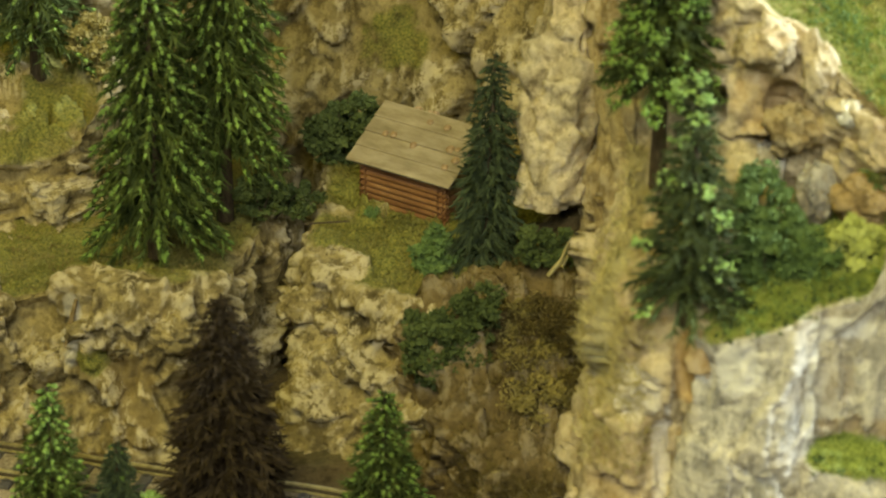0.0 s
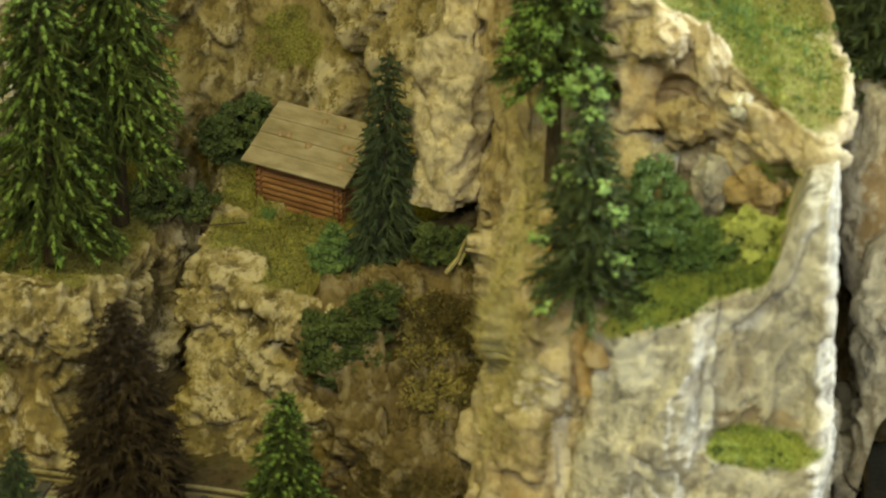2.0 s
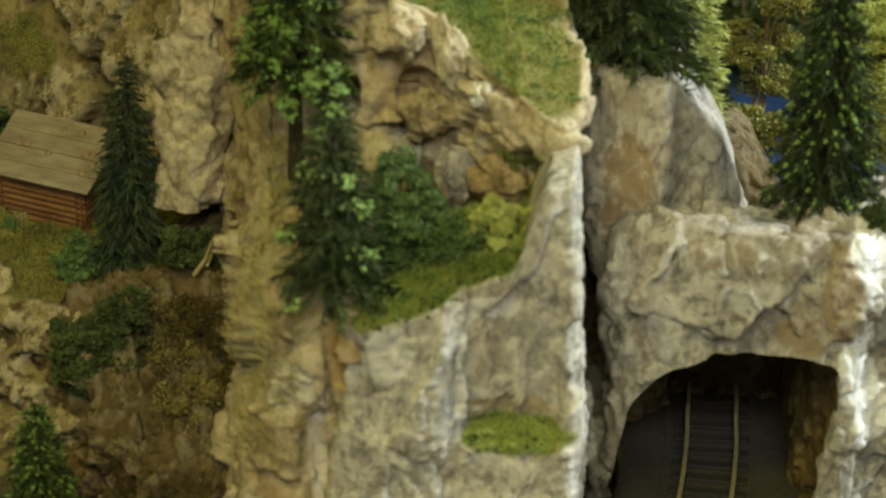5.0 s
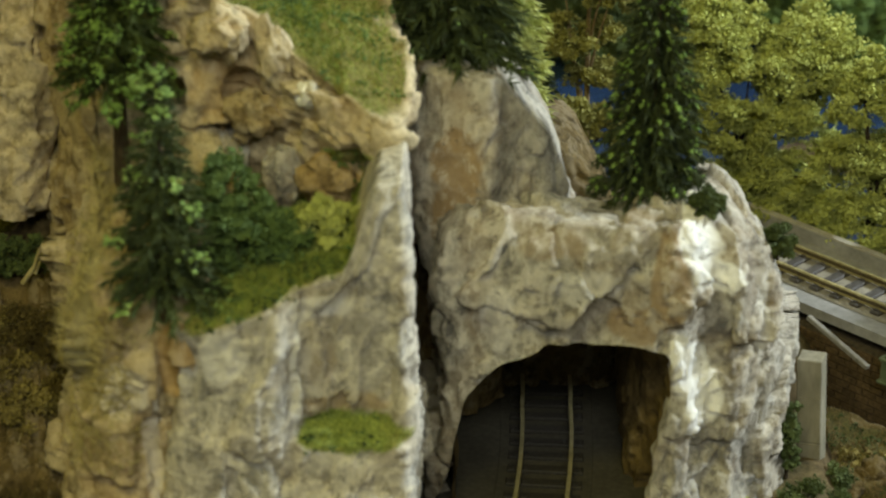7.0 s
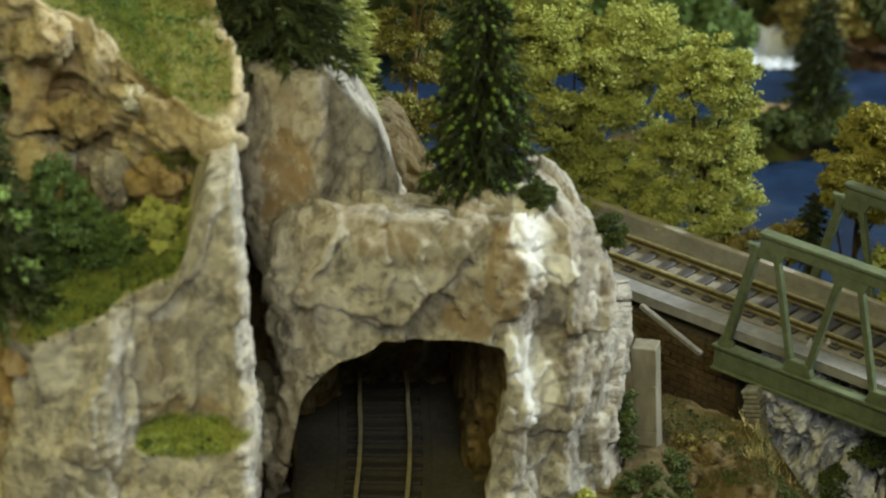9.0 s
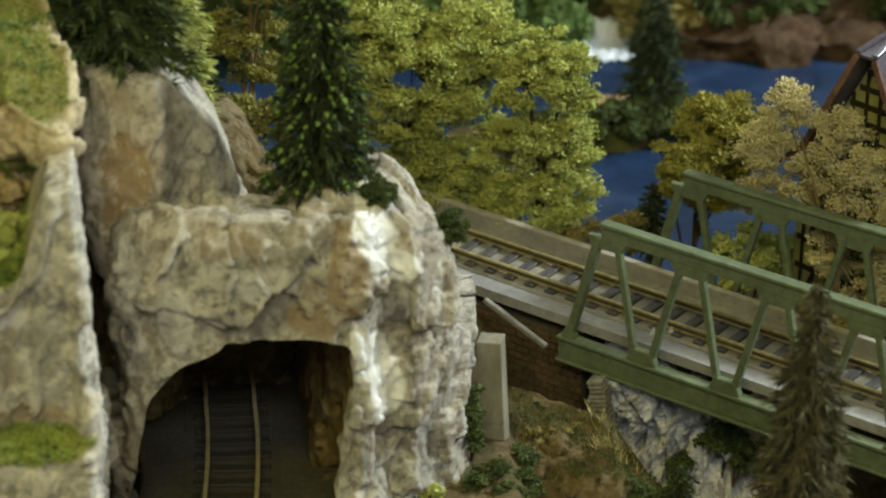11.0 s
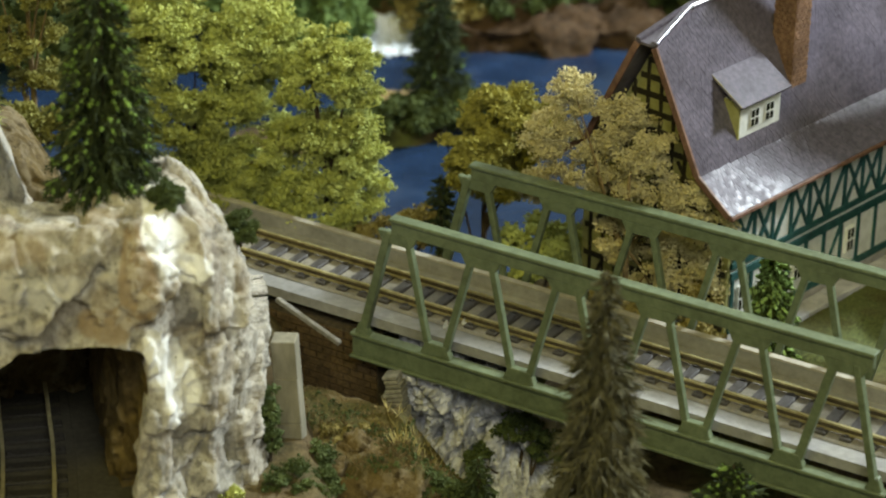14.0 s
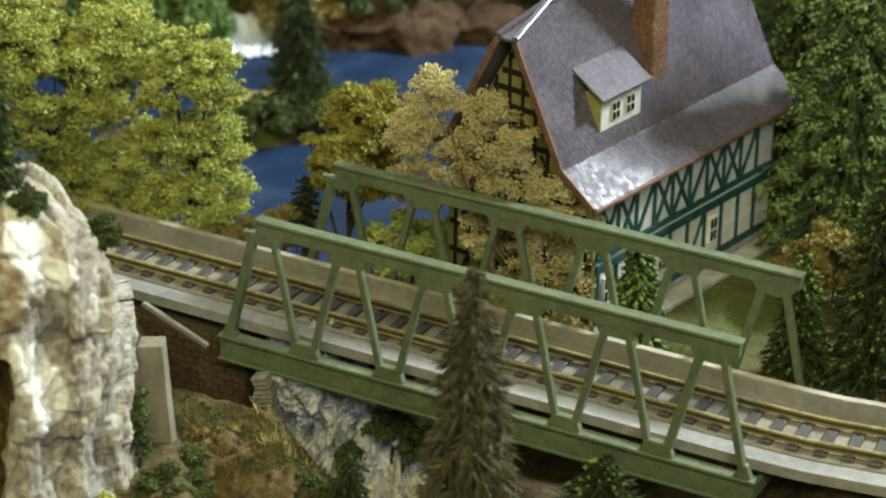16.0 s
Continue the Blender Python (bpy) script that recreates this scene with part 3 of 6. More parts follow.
def crown(name, foot, lumps, label, mat, seed, trunk_top=None, fleck=1.1, per=70, clumps=0.04, category="tree", bark=None, limbs=7, spread=2.6, trunk_r=1.6):
    """A foam tree or bush (mm): lumps are (x, y, z, rx, ry, rz) over the foot."""
    r = np.random.default_rng(seed)
    root = tagged(empty(name, Matrix.Translation(Vector(foot) * MM)), label, category, "foam trees" if category == "tree" else "foam shrubs")
    centres = []
    for (x, y, z, a, b, c) in lumps:
        n = max(6, int(clumps * (a * b + b * c + a * c)))
        d = r.normal(0, 1, (n, 3))
        d /= np.linalg.norm(d, axis=1)[:, None]
        rad = r.uniform(0.25, 1.0, n) ** 0.45
        q = d * rad[:, None] * (a, b, c) + (x, y, z)
        centres.append(q)
    centres = np.concatenate(centres)
    k = len(centres)
    which = np.repeat(np.arange(k), per)
    off = r.normal(0, 1, (k * per, 3))
    off /= np.linalg.norm(off, axis=1)[:, None]
    squash = r.uniform(0.6, 1.35, (k, 1))
    off *= (r.uniform(0, 1, (k * per, 1)) ** 0.6) * spread * squash[which] * (1.15, 1.15, 0.7)
    at = centres[which] + off
    v, f = crumbs(at, r.uniform(0.4, 1.25, len(at)) * fleck, r)
    if trunk_top:
        pieces = []
        tz = trunk_top
        pieces.append(tube([(0, 0, -3), (0.5, 0.3, tz * 0.4), (-0.4, 0.2, tz * 0.75), (0, 0, tz)], [trunk_r, trunk_r * 0.8, trunk_r * 0.6, 0.5]))
        for i in range(limbs):
            e = centres[r.integers(0, k)]
            s = np.array([0, 0, tz * r.uniform(0.3, 0.8)])
            m = (s + e) / 2 + np.array([0, 0, 2.0])
            pieces.append(tube([s, m, e], [trunk_r * 0.45, trunk_r * 0.3, 0.25], 5))
        tv, tf = join(pieces)
        hang(new("trunk", big_mesh("trunk", tv * MM, tf, True)), bark or M_bark, root)
    else:
        low = min(q[2] - q[5] for q in lumps)
        pieces = []
        for (x, y, z, a, b, c) in lumps:
            foot_at = np.array([x * 0.4, y * 0.4, low - 1.5])
            for i in range(2):
                e = np.array([x, y, z]) + r.normal(0, 0.35, 3) * (a, b, c)
                pieces.append(tube([foot_at, (foot_at + e) / 2 + r.normal(0, 0.8, 3), e], [0.55, 0.4, 0.2], 5))
        tv, tf = join(pieces)
        hang(new("stems", big_mesh("stems", tv * MM, tf, True)), bark or M_bark, root)
    hang(new("foliage", big_mesh("foliage", v * MM, f)), mat, root)
    return root


# ---------------------------------------------------------------- ground and water
def ground_z(x, y):
    z = np.full_like(x, 144.5)
    gorge = smoothstep(105, 130, x) * (1 - smoothstep(285, 330, x + 0.0 * y))
    z = z - 52 * gorge * (1 - smoothstep(930, 960, y) * 0.2)
    river = smoothstep(985, 1015, y)
    z = np.where(y > 960, z + (92 - z) * river, z)
    plot = smoothstep(0, 25, (x - 262) * 0.66 + (y - 815) * 0.75 - 18) * smoothstep(235, 262, x) * (1 - smoothstep(985, 1010, y))
    z = z + (140 - z) * plot
    bank = smoothstep(1290, 1400, y + 0.15 * (x - 200))
    z = z + 75 * bank
    isle = np.exp(-(((x - 175) / 60) ** 2 + ((y - 1165) / 28) ** 2))
    z = z + 20 * isle
    return z


def ground():
    xs, ys = np.arange(-700, 760, 5.0), np.arange(480, 1720, 5.0)
    X, Y = np.meshgrid(xs, ys)
    p = np.c_[X.ravel(), Y.ravel(), np.zeros(X.size)]
    z = ground_z(p[:, 0], p[:, 1]) + 3.0 * fbm(p / 26.0, 4, 5)
    n = len(xs)
    i = np.arange(len(ys) - 1)[:, None] * n + np.arange(n - 1)[None]
    F = np.stack([i, i + 1, i + 1 + n, i + n], -1).reshape(-1, 4)
    me = big_mesh("ground", np.c_[p[:, :2], z] * MM, F, True)
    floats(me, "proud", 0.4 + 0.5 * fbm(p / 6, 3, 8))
    green = smoothstep(0.05, 0.35, fbm(p / 40.0, 4, 12)) * (0.25 + 0.75 * smoothstep(980, 1040, p[:, 1]))
    green = np.maximum(green, smoothstep(255, 275, p[:, 0]) * smoothstep(790, 830, p[:, 1]) * 0.95)
    floats(me, "turf", green)
    floats(me, "plaster", np.zeros(len(p)))
    floats(me, "ochre", np.zeros(len(p)))
    floats(me, "tone", 0.5 + 0.5 * fbm(p / 9, 2, 14))
    return tagged(hang(new("ground", me), M_ground), "brown scatter ground with green flock of the layout", "ground", kind="structure")


ground()

mat, nt, b = material("river_water", 0.22, 0, 0.4)
w = grain(nt, 30, 3, 0.5)
nt.links.new(ramp(nt, w, [(0.3, (0.010, 0.020, 0.048)), (0.6, (0.020, 0.041, 0.093)), (0.78, (0.04, 0.065, 0.12))]), b.inputs["Base Color"])
bump(nt, b, grain(nt, 120, 3, 0.5, (1, 2.5, 1)), 0.15, 0.001)
M_water = mat
bm = bmesh.new()
bmesh.ops.create_grid(bm, x_segments=60, y_segments=40, size=0.5)
for v in bm.verts:
    v.co = Vector((0.027 + v.co.x * 1.44, 1.20 + v.co.y * 0.5, 0.1015 + 0.0008 * noise.noise(v.co * 14)))
tagged(part("water", bm, M_water, None, smooth=True), "glossy deep blue river of the layout", "river", kind="structure")

# ---------------------------------------------------------------- rock masses
OUT = {}


def keep(name, made):
    OUT[name] = made
    return made[0]


def tunnel_mouth(p):
    x, y, z = p[:, 0], p[:, 1], p[:, 2]
    lo = np.interp(z, (144, 161, 195, 207, 213), (-28, -25, -17, -8, 6))
    hi = np.interp(z, (144, 156, 173, 194, 212, 216), (42, 43, 45, 49, 48, 34))
    front = (x > lo) & (x < hi) & (z < 215.5) & (y < 790)
    rear = (np.abs(x - 2) < 40) & (z < 232) & (y > 815)
    return front | rear


keep("tunnel", rock("tunnel_rock", [(-27, 754), (-17, 741), (10, 737), (40, 737), (54, 740), (61, 750), (70, 750), (77, 760), (84, 767), (89, 788), (86, 830), (60, 858), (0, 862), (-30, 850), (-31, 790)], 144,
     lambda x, y: 255.5 - 0.80 * np.maximum(0, np.minimum(x, 84) - 58) - 0.10 * (y - 745) - 0.55 * np.maximum(0, y - 770) + 20 * np.exp(-((x - 66) / 15) ** 2 - ((y - 800) / 26) ** 2), M_rock_grey, "grey and cream plaster rock pierced by the railway tunnel", 11, (-2, 0, 6), 0.95, (6, 25), (2.6, 11), (0, 7), 1.0, (1, 1, 0.7), holes=5, rounded=True,
     paint=[("plaster", 54, 742, 252, 5.5, 40, 10), ("plaster", 58, 744, 243, 6, 40, 9), ("plaster", 64, 747, 234, 7, 40, 6), ("plaster", 51, 741, 213, 4, 40, 7), ("plaster", 55, 743, 204, 6, 40, 10), ("plaster", 60, 745, 192, 6, 40, 11), ("plaster", 78, 757, 215, 2, 20, 16, 0.35), ("plaster", 20, 737, 236, 12, 14, 6, 0.3), ("plaster", -8, 742, 224, 6, 14, 12, 0.3), ("ochre", 46, 738, 236, 6, 20, 17, 0.85), ("ochre", 36, 736, 222, 9, 20, 7, 0.75), ("ochre", 8, 737, 250, 10, 20, 5, 0.5)], cut=tunnel_mouth))
keep("white", rock("white_cliff", [(-99, 681), (-82, 682), (-74, 684), (-67, 691), (-48, 695), (-40, 696.5), (-36, 698), (-35, 704), (-37, 735), (-55, 762), (-108, 765), (-118, 735), (-108, 692)], 144,
     lambda x, y: 245 + 0.36 * (x + 95) + 0.22 * (y - 684 - 0.42 * (x + 95)) + 24 * smoothstep(-55, -44, x), M_rock_chalk, "pale grey plaster cliff with a mossy ledge", 21, (-3, 1, 2), 0.95, (4.2, 26), (1.8, 14), (0.5, 9), 0.9, (1, 1, 0.5), turf=1.0, tilt=1.9,
     steps=[(-68, -39, 206, 262, -7.5, True), (-70, -36, 150, 203, 3.0, False), (-64, -42, 150, 186, 2.0, False)],
     paint=[("bare", -38, 715, 262, 14, 45, 60), ("turf", -53, 697, 205, 16, 30, 5.5), ("ochre", -54, 697, 213, 13, 25, 5, 0.8), ("ochre", -60, 697, 228, 5, 25, 9, 0.4), ("plaster", -90, 681, 236, 8, 9, 10, 0.55), ("plaster", -69, 690, 228, 2, 9, 24, 0.55), ("plaster", -62, 694, 248, 12, 9, 4, 0.5)]))
keep("flank", rock("ochre_flank", [(-133, 694), (-122, 685), (-110, 691), (-100, 686), (-92, 715), (-100, 765), (-142, 782), (-139, 740)], 144,
     lambda x, y: 246 + 0.70 * np.maximum(0, y - 696), M_rock_tan, "ochre and brown plaster rock below the firs", 31, (-6, 1, 3), 1.1, (9, 28), (2.2, 14), (0, 8), 0.9, (1, 1, 0.5), turf=0.0, tilt=2.4,
     paint=[("ochre", -118, 684, 168, 14, 30, 22, 0.75), ("ochre", -104, 688, 232, 6, 20, 12, 0.8), ("plaster", -112, 688, 200, 4, 12, 24, 0.45), ("plaster", -122, 684, 222, 6, 12, 10, 0.35), ("turf", -132, 700, 240, 5, 24, 20, 0.6), ("turf", -134, 720, 264, 7, 30, 22, 0.7)]))
keep("upper", rock("boulder_crag", [(-114, 746), (-96, 738), (-84, 742), (-60, 731), (-46, 723), (-40, 724), (-37, 738), (-43, 772), (-66, 808), (-100, 835), (-130, 815)], 225,
     lambda x, y: 297 + 0.42 * (y - 728) - 0.33 * (x + 38) + 0.5 * np.maximum(0, -76 - x), M_rock_tan, "tan boulders under a grassy crag top", 43, (9, 6, 0), 1.1, (6, 22), (2.4, 11), (0, 7), 1.0, (1, 1, 0.7), turf=1.0, tilt=2.6,
     carve=[(-88, 739, 298, 7, 14, 9, 7)], paint=[("turf", -50, 728, 282, 14, 25, 3.5), ("bare", -34, 740, 305, 5, 90, 60), ("ochre", -92, 740, 296, 12, 20, 14, 0.6), ("ochre", -52, 726, 272, 9, 20, 8, 0.7)] ))
keep("slab", rock("split_slab", [(-38, 774), (-30, 764), (-13, 757), (-5, 765), (9, 777), (15, 795), (0, 825), (-28, 825), (-40, 795)], 225,
     lambda x, y: 296 - 1.3 * np.maximum(0, x + 11) - 2.0 * np.maximum(0, x - 7) - 0.15 * (y - 765), M_rock_grey, "ochre and grey rock slab behind the cleft", 51, (4, 0, 3), 1.0, (2.6, 24), (2.2, 10), (0, 8), 0.9, (1, 1, 0.6),
     paint=[("ochre", -22, 760, 266, 9, 14, 14), ("ochre", -22, 760, 247, 9, 14, 17)]))
keep("pillar", rock("cream_pillar", [(-189, 797), (-178, 786), (-166, 784), (-160, 800), (-163, 832), (-190, 842)], 231,
     flat(326), M_rock_cream, "smooth cream rock pillar that overhangs the slope", 61, (3, 0, 7), 1.0, (5, 22), (1.8, 12), (0, 8), 0.9, (1, 1, 0.6), lean=(9, 8), holes=2, tilt=2.2))
keep("side", rock("side_cliff", [(-163, 800), (-150, 779), (-139, 775), (-128, 790), (-125, 840), (-165, 860)], 144,
     flat(322), M_rock_umber, "fissured tan rock wall beside the pillar", 71, (-2, 1, 6), 1.1, (7, 20), (3, 10), (0, 8), 1.0, (1, 1, 0.4), holes=6))
keep("slope", rock("brown_slope", [(-212, 768), (-196, 738), (-165, 722), (-140, 716), (-128, 740), (-135, 800), (-180, 812), (-212, 800)], 144,
     lambda x, y: np.minimum(162 + 0.95 * np.maximum(0, y - 724), 198 + 0.55 * (x + 212)), M_rock_brown, "dark brown earthy slope with dry scrub", 81, (-6, -2, 2), 1.15, (9, 22), (3, 9), (1.0, 8), 1.3, (1, 1, 0.8), turf=0.0, tilt=2.2))
keep("block", rock("terrace_block", [(-440, 690), (-368, 724), (-345, 742), (-334, 738), (-318, 734), (-300, 738), (-287, 749), (-281, 766), (-287, 845), (-330, 885), (-450, 880)], 144,
     lambda x, y: 196 + 0.11 * (y - 745) + 11 * smoothstep(-345, -330, x) * smoothstep(775, 748, y), M_rock_warm, "tan rock face with a grassy terrace on top", 91, (-5, -3, 1), 1.05, (10, 20), (3.2, 12), (1.0, 10), 1.0, (1, 1, 0.6), turf=1.0, holes=14, steep=True,
     paint=[("bare", -318, 738, 205, 26, 12, 30), ("turf", -318, 735, 180, 6, 20, 4.5), ("turf", -262, 748, 150, 8, 30, 6), ("ochre", -305, 735, 165, 10, 30, 18, 0.5), ("plaster", -326, 734, 190, 4, 20, 14, 0.25)]))
keep("hut", rock("hut_terrace", [(-258, 800), (-253, 777), (-236, 768), (-206, 766), (-186, 782), (-180, 840), (-235, 890), (-268, 860)], 144,
     lambda x, y: 204 + 0.10 * (y - 790) + 0.05 * np.abs(x + 230), M_rock_warm, "pale tan rock face with the grassy terrace of the hut", 101, (-20, -7, 1), 1.05, (9, 18), (3.2, 11), (1.0, 10), 1.0, (1, 1, 0.7), turf=0.6, holes=9, steep=True,
     paint=[("ochre", -212, 768, 185, 12, 30, 10, 0.6), ("bare", -246, 778, 204, 14, 10, 30)]))
keep("back", rock("rear_cliff", [(-440, 850), (-372, 852), (-320, 876), (-272, 880), (-232, 874), (-200, 862), (-160, 850), (-130, 900), (-180, 980), (-440, 980)], 144,
     flat(318), M_rock_warm, "tan and brown rock wall behind the terraces", 111, (-14, 6, 26), 1.4, (12, 36), (4, 14), (1.0, 14), 1.2, (1, 1, 0.7), turf=0.4, holes=12,
     paint=[("turf", -258, 868, 248, 20, 30, 14)]))
keep("ledges", rock("ledge_rock", [(-450, 770), (-378, 782), (-352, 792), (-342, 812), (-352, 860), (-450, 870)], 195,
     lambda x, y: 222 + 0.45 * np.maximum(0, y - 790), M_rock_warm, "layered tan rock ledges above the terrace", 121, (-3, 2, 6), 1.2, (8, 26), (2.6, 10), (4.0, 12), 1.1, (1, 1, 1.2), turf=0.02))
keep("mound", rock("brown_mound", [(-12, 842), (14, 836), (34, 842), (42, 860), (20, 890), (-15, 885)], 146,
     lambda x, y: 240 - 0.045 * (x - 6) ** 2 * np.where(x > 6, 1, 0.2), M_rock_brown, "brown earth mound behind the tunnel rock", 131, (0, 2, 6), 1.6, (4, 18), (2, 9), (0, 8), 1.0))
keep("gorge", rock("gorge_rock", [(154, 852), (164, 844), (176, 838), (190, 832), (212, 836), (210, 866), (175, 878), (156, 868)], 80,
     lambda x, y: 143 - 0.9 * np.maximum(0, x - 176), M_rock_ash, "grey white rock outcrop under the bridge", 141, (-6, 0, 3), 1.0, (8, 12), (2.6, 8), (0, 7), 1.0, (1, 1, 0.45), tilt=3.0, soft=False))
keep("toe", rock("gorge_bank", [(96, 800), (112, 782), (140, 778), (170, 772), (200, 776), (196, 800), (150, 826), (112, 846), (98, 830)], 80,
     lambda x, y: np.maximum(98, 134 + 0.10 * (y - 800) - 1.0 * np.maximum(0, x - 144)), M_rock_brown, "mossy brown bank under the bridge", 151, (-6, 0, 4), 1.3, (5, 16), (2.6, 9), (0, 8), 1.2, turf=0.35))
keep("bankrock", rock("river_bank_rock", [(250, 1262), (300, 1250), (360, 1248), (420, 1262), (430, 1310), (330, 1330), (250, 1310)], 85,
     lambda x, y: 112 + 0.22 * (y - 1250), M_rock_rust, "reddish brown rocks on the far river bank", 161, (-4, 2, 6), 2.6, (9, 26), (4, 14), (0, 8), 1.0))
keep("knoll", rock("rear_knoll", [(-78, 818), (-48, 806), (-24, 806), (-8, 822), (-14, 862), (-80, 870)], 150,
     flat(281), M_rock_brown, "brown earth knoll behind the crag", 171, (0, 2, 5), 1.8, (5, 18), (2, 9), (0, 8), 1.0))


def boulder(parent, mat, centre, size, seed, turn=0.0, cuts=5):
    """A rounded, chipped stone set into a rock mass (mm)."""
    bm = bmesh.new()
    bmesh.ops.create_icosphere(bm, subdivisions=cuts, radius=1.0)
    n = np.array([v.co[:] for v in bm.verts])
    F = np.array([[v.index for v in f.verts] for f in bm.faces])
    bm.free()
    q = np.sign(n) * np.abs(n) ** 0.8
    q = q / np.linalg.norm(q, axis=1)[:, None] * (0.9 + 0.1 * np.abs(q).max(1))[:, None]
    f1, e1, t1 = facets(q * 1.25 + seed, seed, 2.0)
    f2, e2, t2 = facets(q * 2.8 + seed, seed + 3, 1.2)
    q = q * (1 + 0.34 * f1 + 0.16 * f2 + 0.05 * fbm(q * 6, 3, seed))[:, None] * np.array(size)
    c, s = math.cos(math.radians(turn)), math.sin(math.radians(turn))
    q = q @ np.array([[c, 0, s], [0, 1, 0], [-s, 0, c]]).T + np.array(centre)
    me = big_mesh("boulder", q * MM, F, True)
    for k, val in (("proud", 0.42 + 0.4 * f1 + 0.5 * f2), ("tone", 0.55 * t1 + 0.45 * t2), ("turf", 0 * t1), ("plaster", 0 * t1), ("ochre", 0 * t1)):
        floats(me, k, val)
    return hang(new("boulder", me), mat, parent)


BOULDERS = [((-95, 738, 319), (9, 7, 7.5), 0, M_rock_tan), ((-78, 743, 310), (6, 6, 11), -20, M_rock_cream), ((-86, 742, 291), (9, 6, 7), 20, M_rock_umber), ((-68, 735, 301), (3.6, 3.5, 4.4), 20, M_rock_white),
            ((-57, 738, 294), (11, 6, 6), 10, M_rock_ochre), ((-76, 738, 272), (6, 5, 10), 0, M_rock_grey), ((-61, 734, 273), (9, 6, 8), 15, M_rock_ochre), ((-93, 745, 275), (5, 5, 10), 0, M_rock_grey), ((-44, 733, 271), (6, 5, 9), 0, M_rock_grey), ((-105, 748, 320), (7, 6, 9), 0, M_rock_tan)]
crag = OUT["upper"][0]
for i, (c, s, turn, m) in enumerate(BOULDERS):
    boulder(crag, m, (c[0], c[1] - 1.0, c[2]), s, 400 + 7 * i, turn)


def set_stones(name, mats, count, small, large, seed, keep_if):
    """Chipped stones that stand out of a rock face."""
    parent, Q, green, K = OUT[name]
    spots = Q[keep_if(Q) & (green < 0.2)]
    r = np.random.default_rng(seed)
    for i in range(count):
        p = spots[r.integers(0, len(spots))]
        a = r.uniform(small, large)
        boulder(parent, mats[i % len(mats)], (p[0], p[1] + 0.35 * a, p[2]), (a, a * 0.8, a * r.uniform(0.6, 1.1)), seed + 11 * i, r.uniform(-40, 40), 4)


set_stones("hut", [M_rock_warm], 9, 4, 8, 610, lambda Q: (Q[:, 1] < 790) & (Q[:, 2] > 155) & (Q[:, 2] < 200))
set_stones("block", [M_rock_warm], 10, 4, 9, 640, lambda Q: (Q[:, 1] < 765) & (Q[:, 0] > -365) & (Q[:, 2] > 158) & (Q[:, 2] < 198))
set_stones("slope", [M_rock_brown], 9, 3, 6, 670, lambda Q: (Q[:, 1] < 790) & (Q[:, 2] > 150))
set_stones("flank", [M_rock_tan, M_rock_ochre], 7, 4, 8, 700, lambda Q: (Q[:, 1] < 705) & (Q[:, 2] > 155) & (Q[:, 2] < 240))
set_stones("toe", [M_rock_brown], 7, 3, 6, 730, lambda Q: (Q[:, 1] < 815) & (Q[:, 2] > 105))


# the tunnel's lining
def tunnel_lining():
    V, rows = [], []
    ys = np.linspace(750, 828, 40)
    for y in ys:
        cx = np.interp(y, (741, 775, 860, 960), (12, 8, 4, -30))
        hw = np.interp(y, (741, 775, 960), (33, 30, 29))
        hr = np.interp(y, (741, 782, 960), (44, 29, 29))
        a = np.linspace(0, 1, 40)
        prof = []
        for k in a:
            if k < 0.25:
                prof.append((cx - hw, y, 145 + 48 * k / 0.25))
            elif k > 0.75:
                prof.append((cx + hr, y, 193 - 48 * (k - 0.75) / 0.25))
            else:
                w = math.pi * (1 - (k - 0.25) / 0.5)
                prof.append((cx + (hr if math.cos(w) > 0 else hw) * math.cos(w), y, 193 + 25 * math.sin(w)))
        V.append(prof)
    V = np.array(V).reshape(-1, 3)
    V = V + np.stack([vnoise(V / 7, 3), vnoise(V / 7, 4) * 0, vnoise(V / 7, 5)], 1) * 1.6
    n = 40
    i = np.arange(len(ys) - 1)[:, None] * n + np.arange(n - 1)[None]
    F = np.stack([i, i + n, i + n + 1, i + 1], -1).reshape(-1, 4)
    me = big_mesh("tunnel_lining", V * MM, F, True)
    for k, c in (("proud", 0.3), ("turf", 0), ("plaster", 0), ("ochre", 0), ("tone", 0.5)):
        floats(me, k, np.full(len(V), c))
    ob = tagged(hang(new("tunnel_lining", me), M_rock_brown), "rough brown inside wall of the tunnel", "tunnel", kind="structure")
    # the floor's dark colour carries the tunnel's shade
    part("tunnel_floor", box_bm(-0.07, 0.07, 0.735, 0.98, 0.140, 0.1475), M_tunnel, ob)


tunnel_lining()


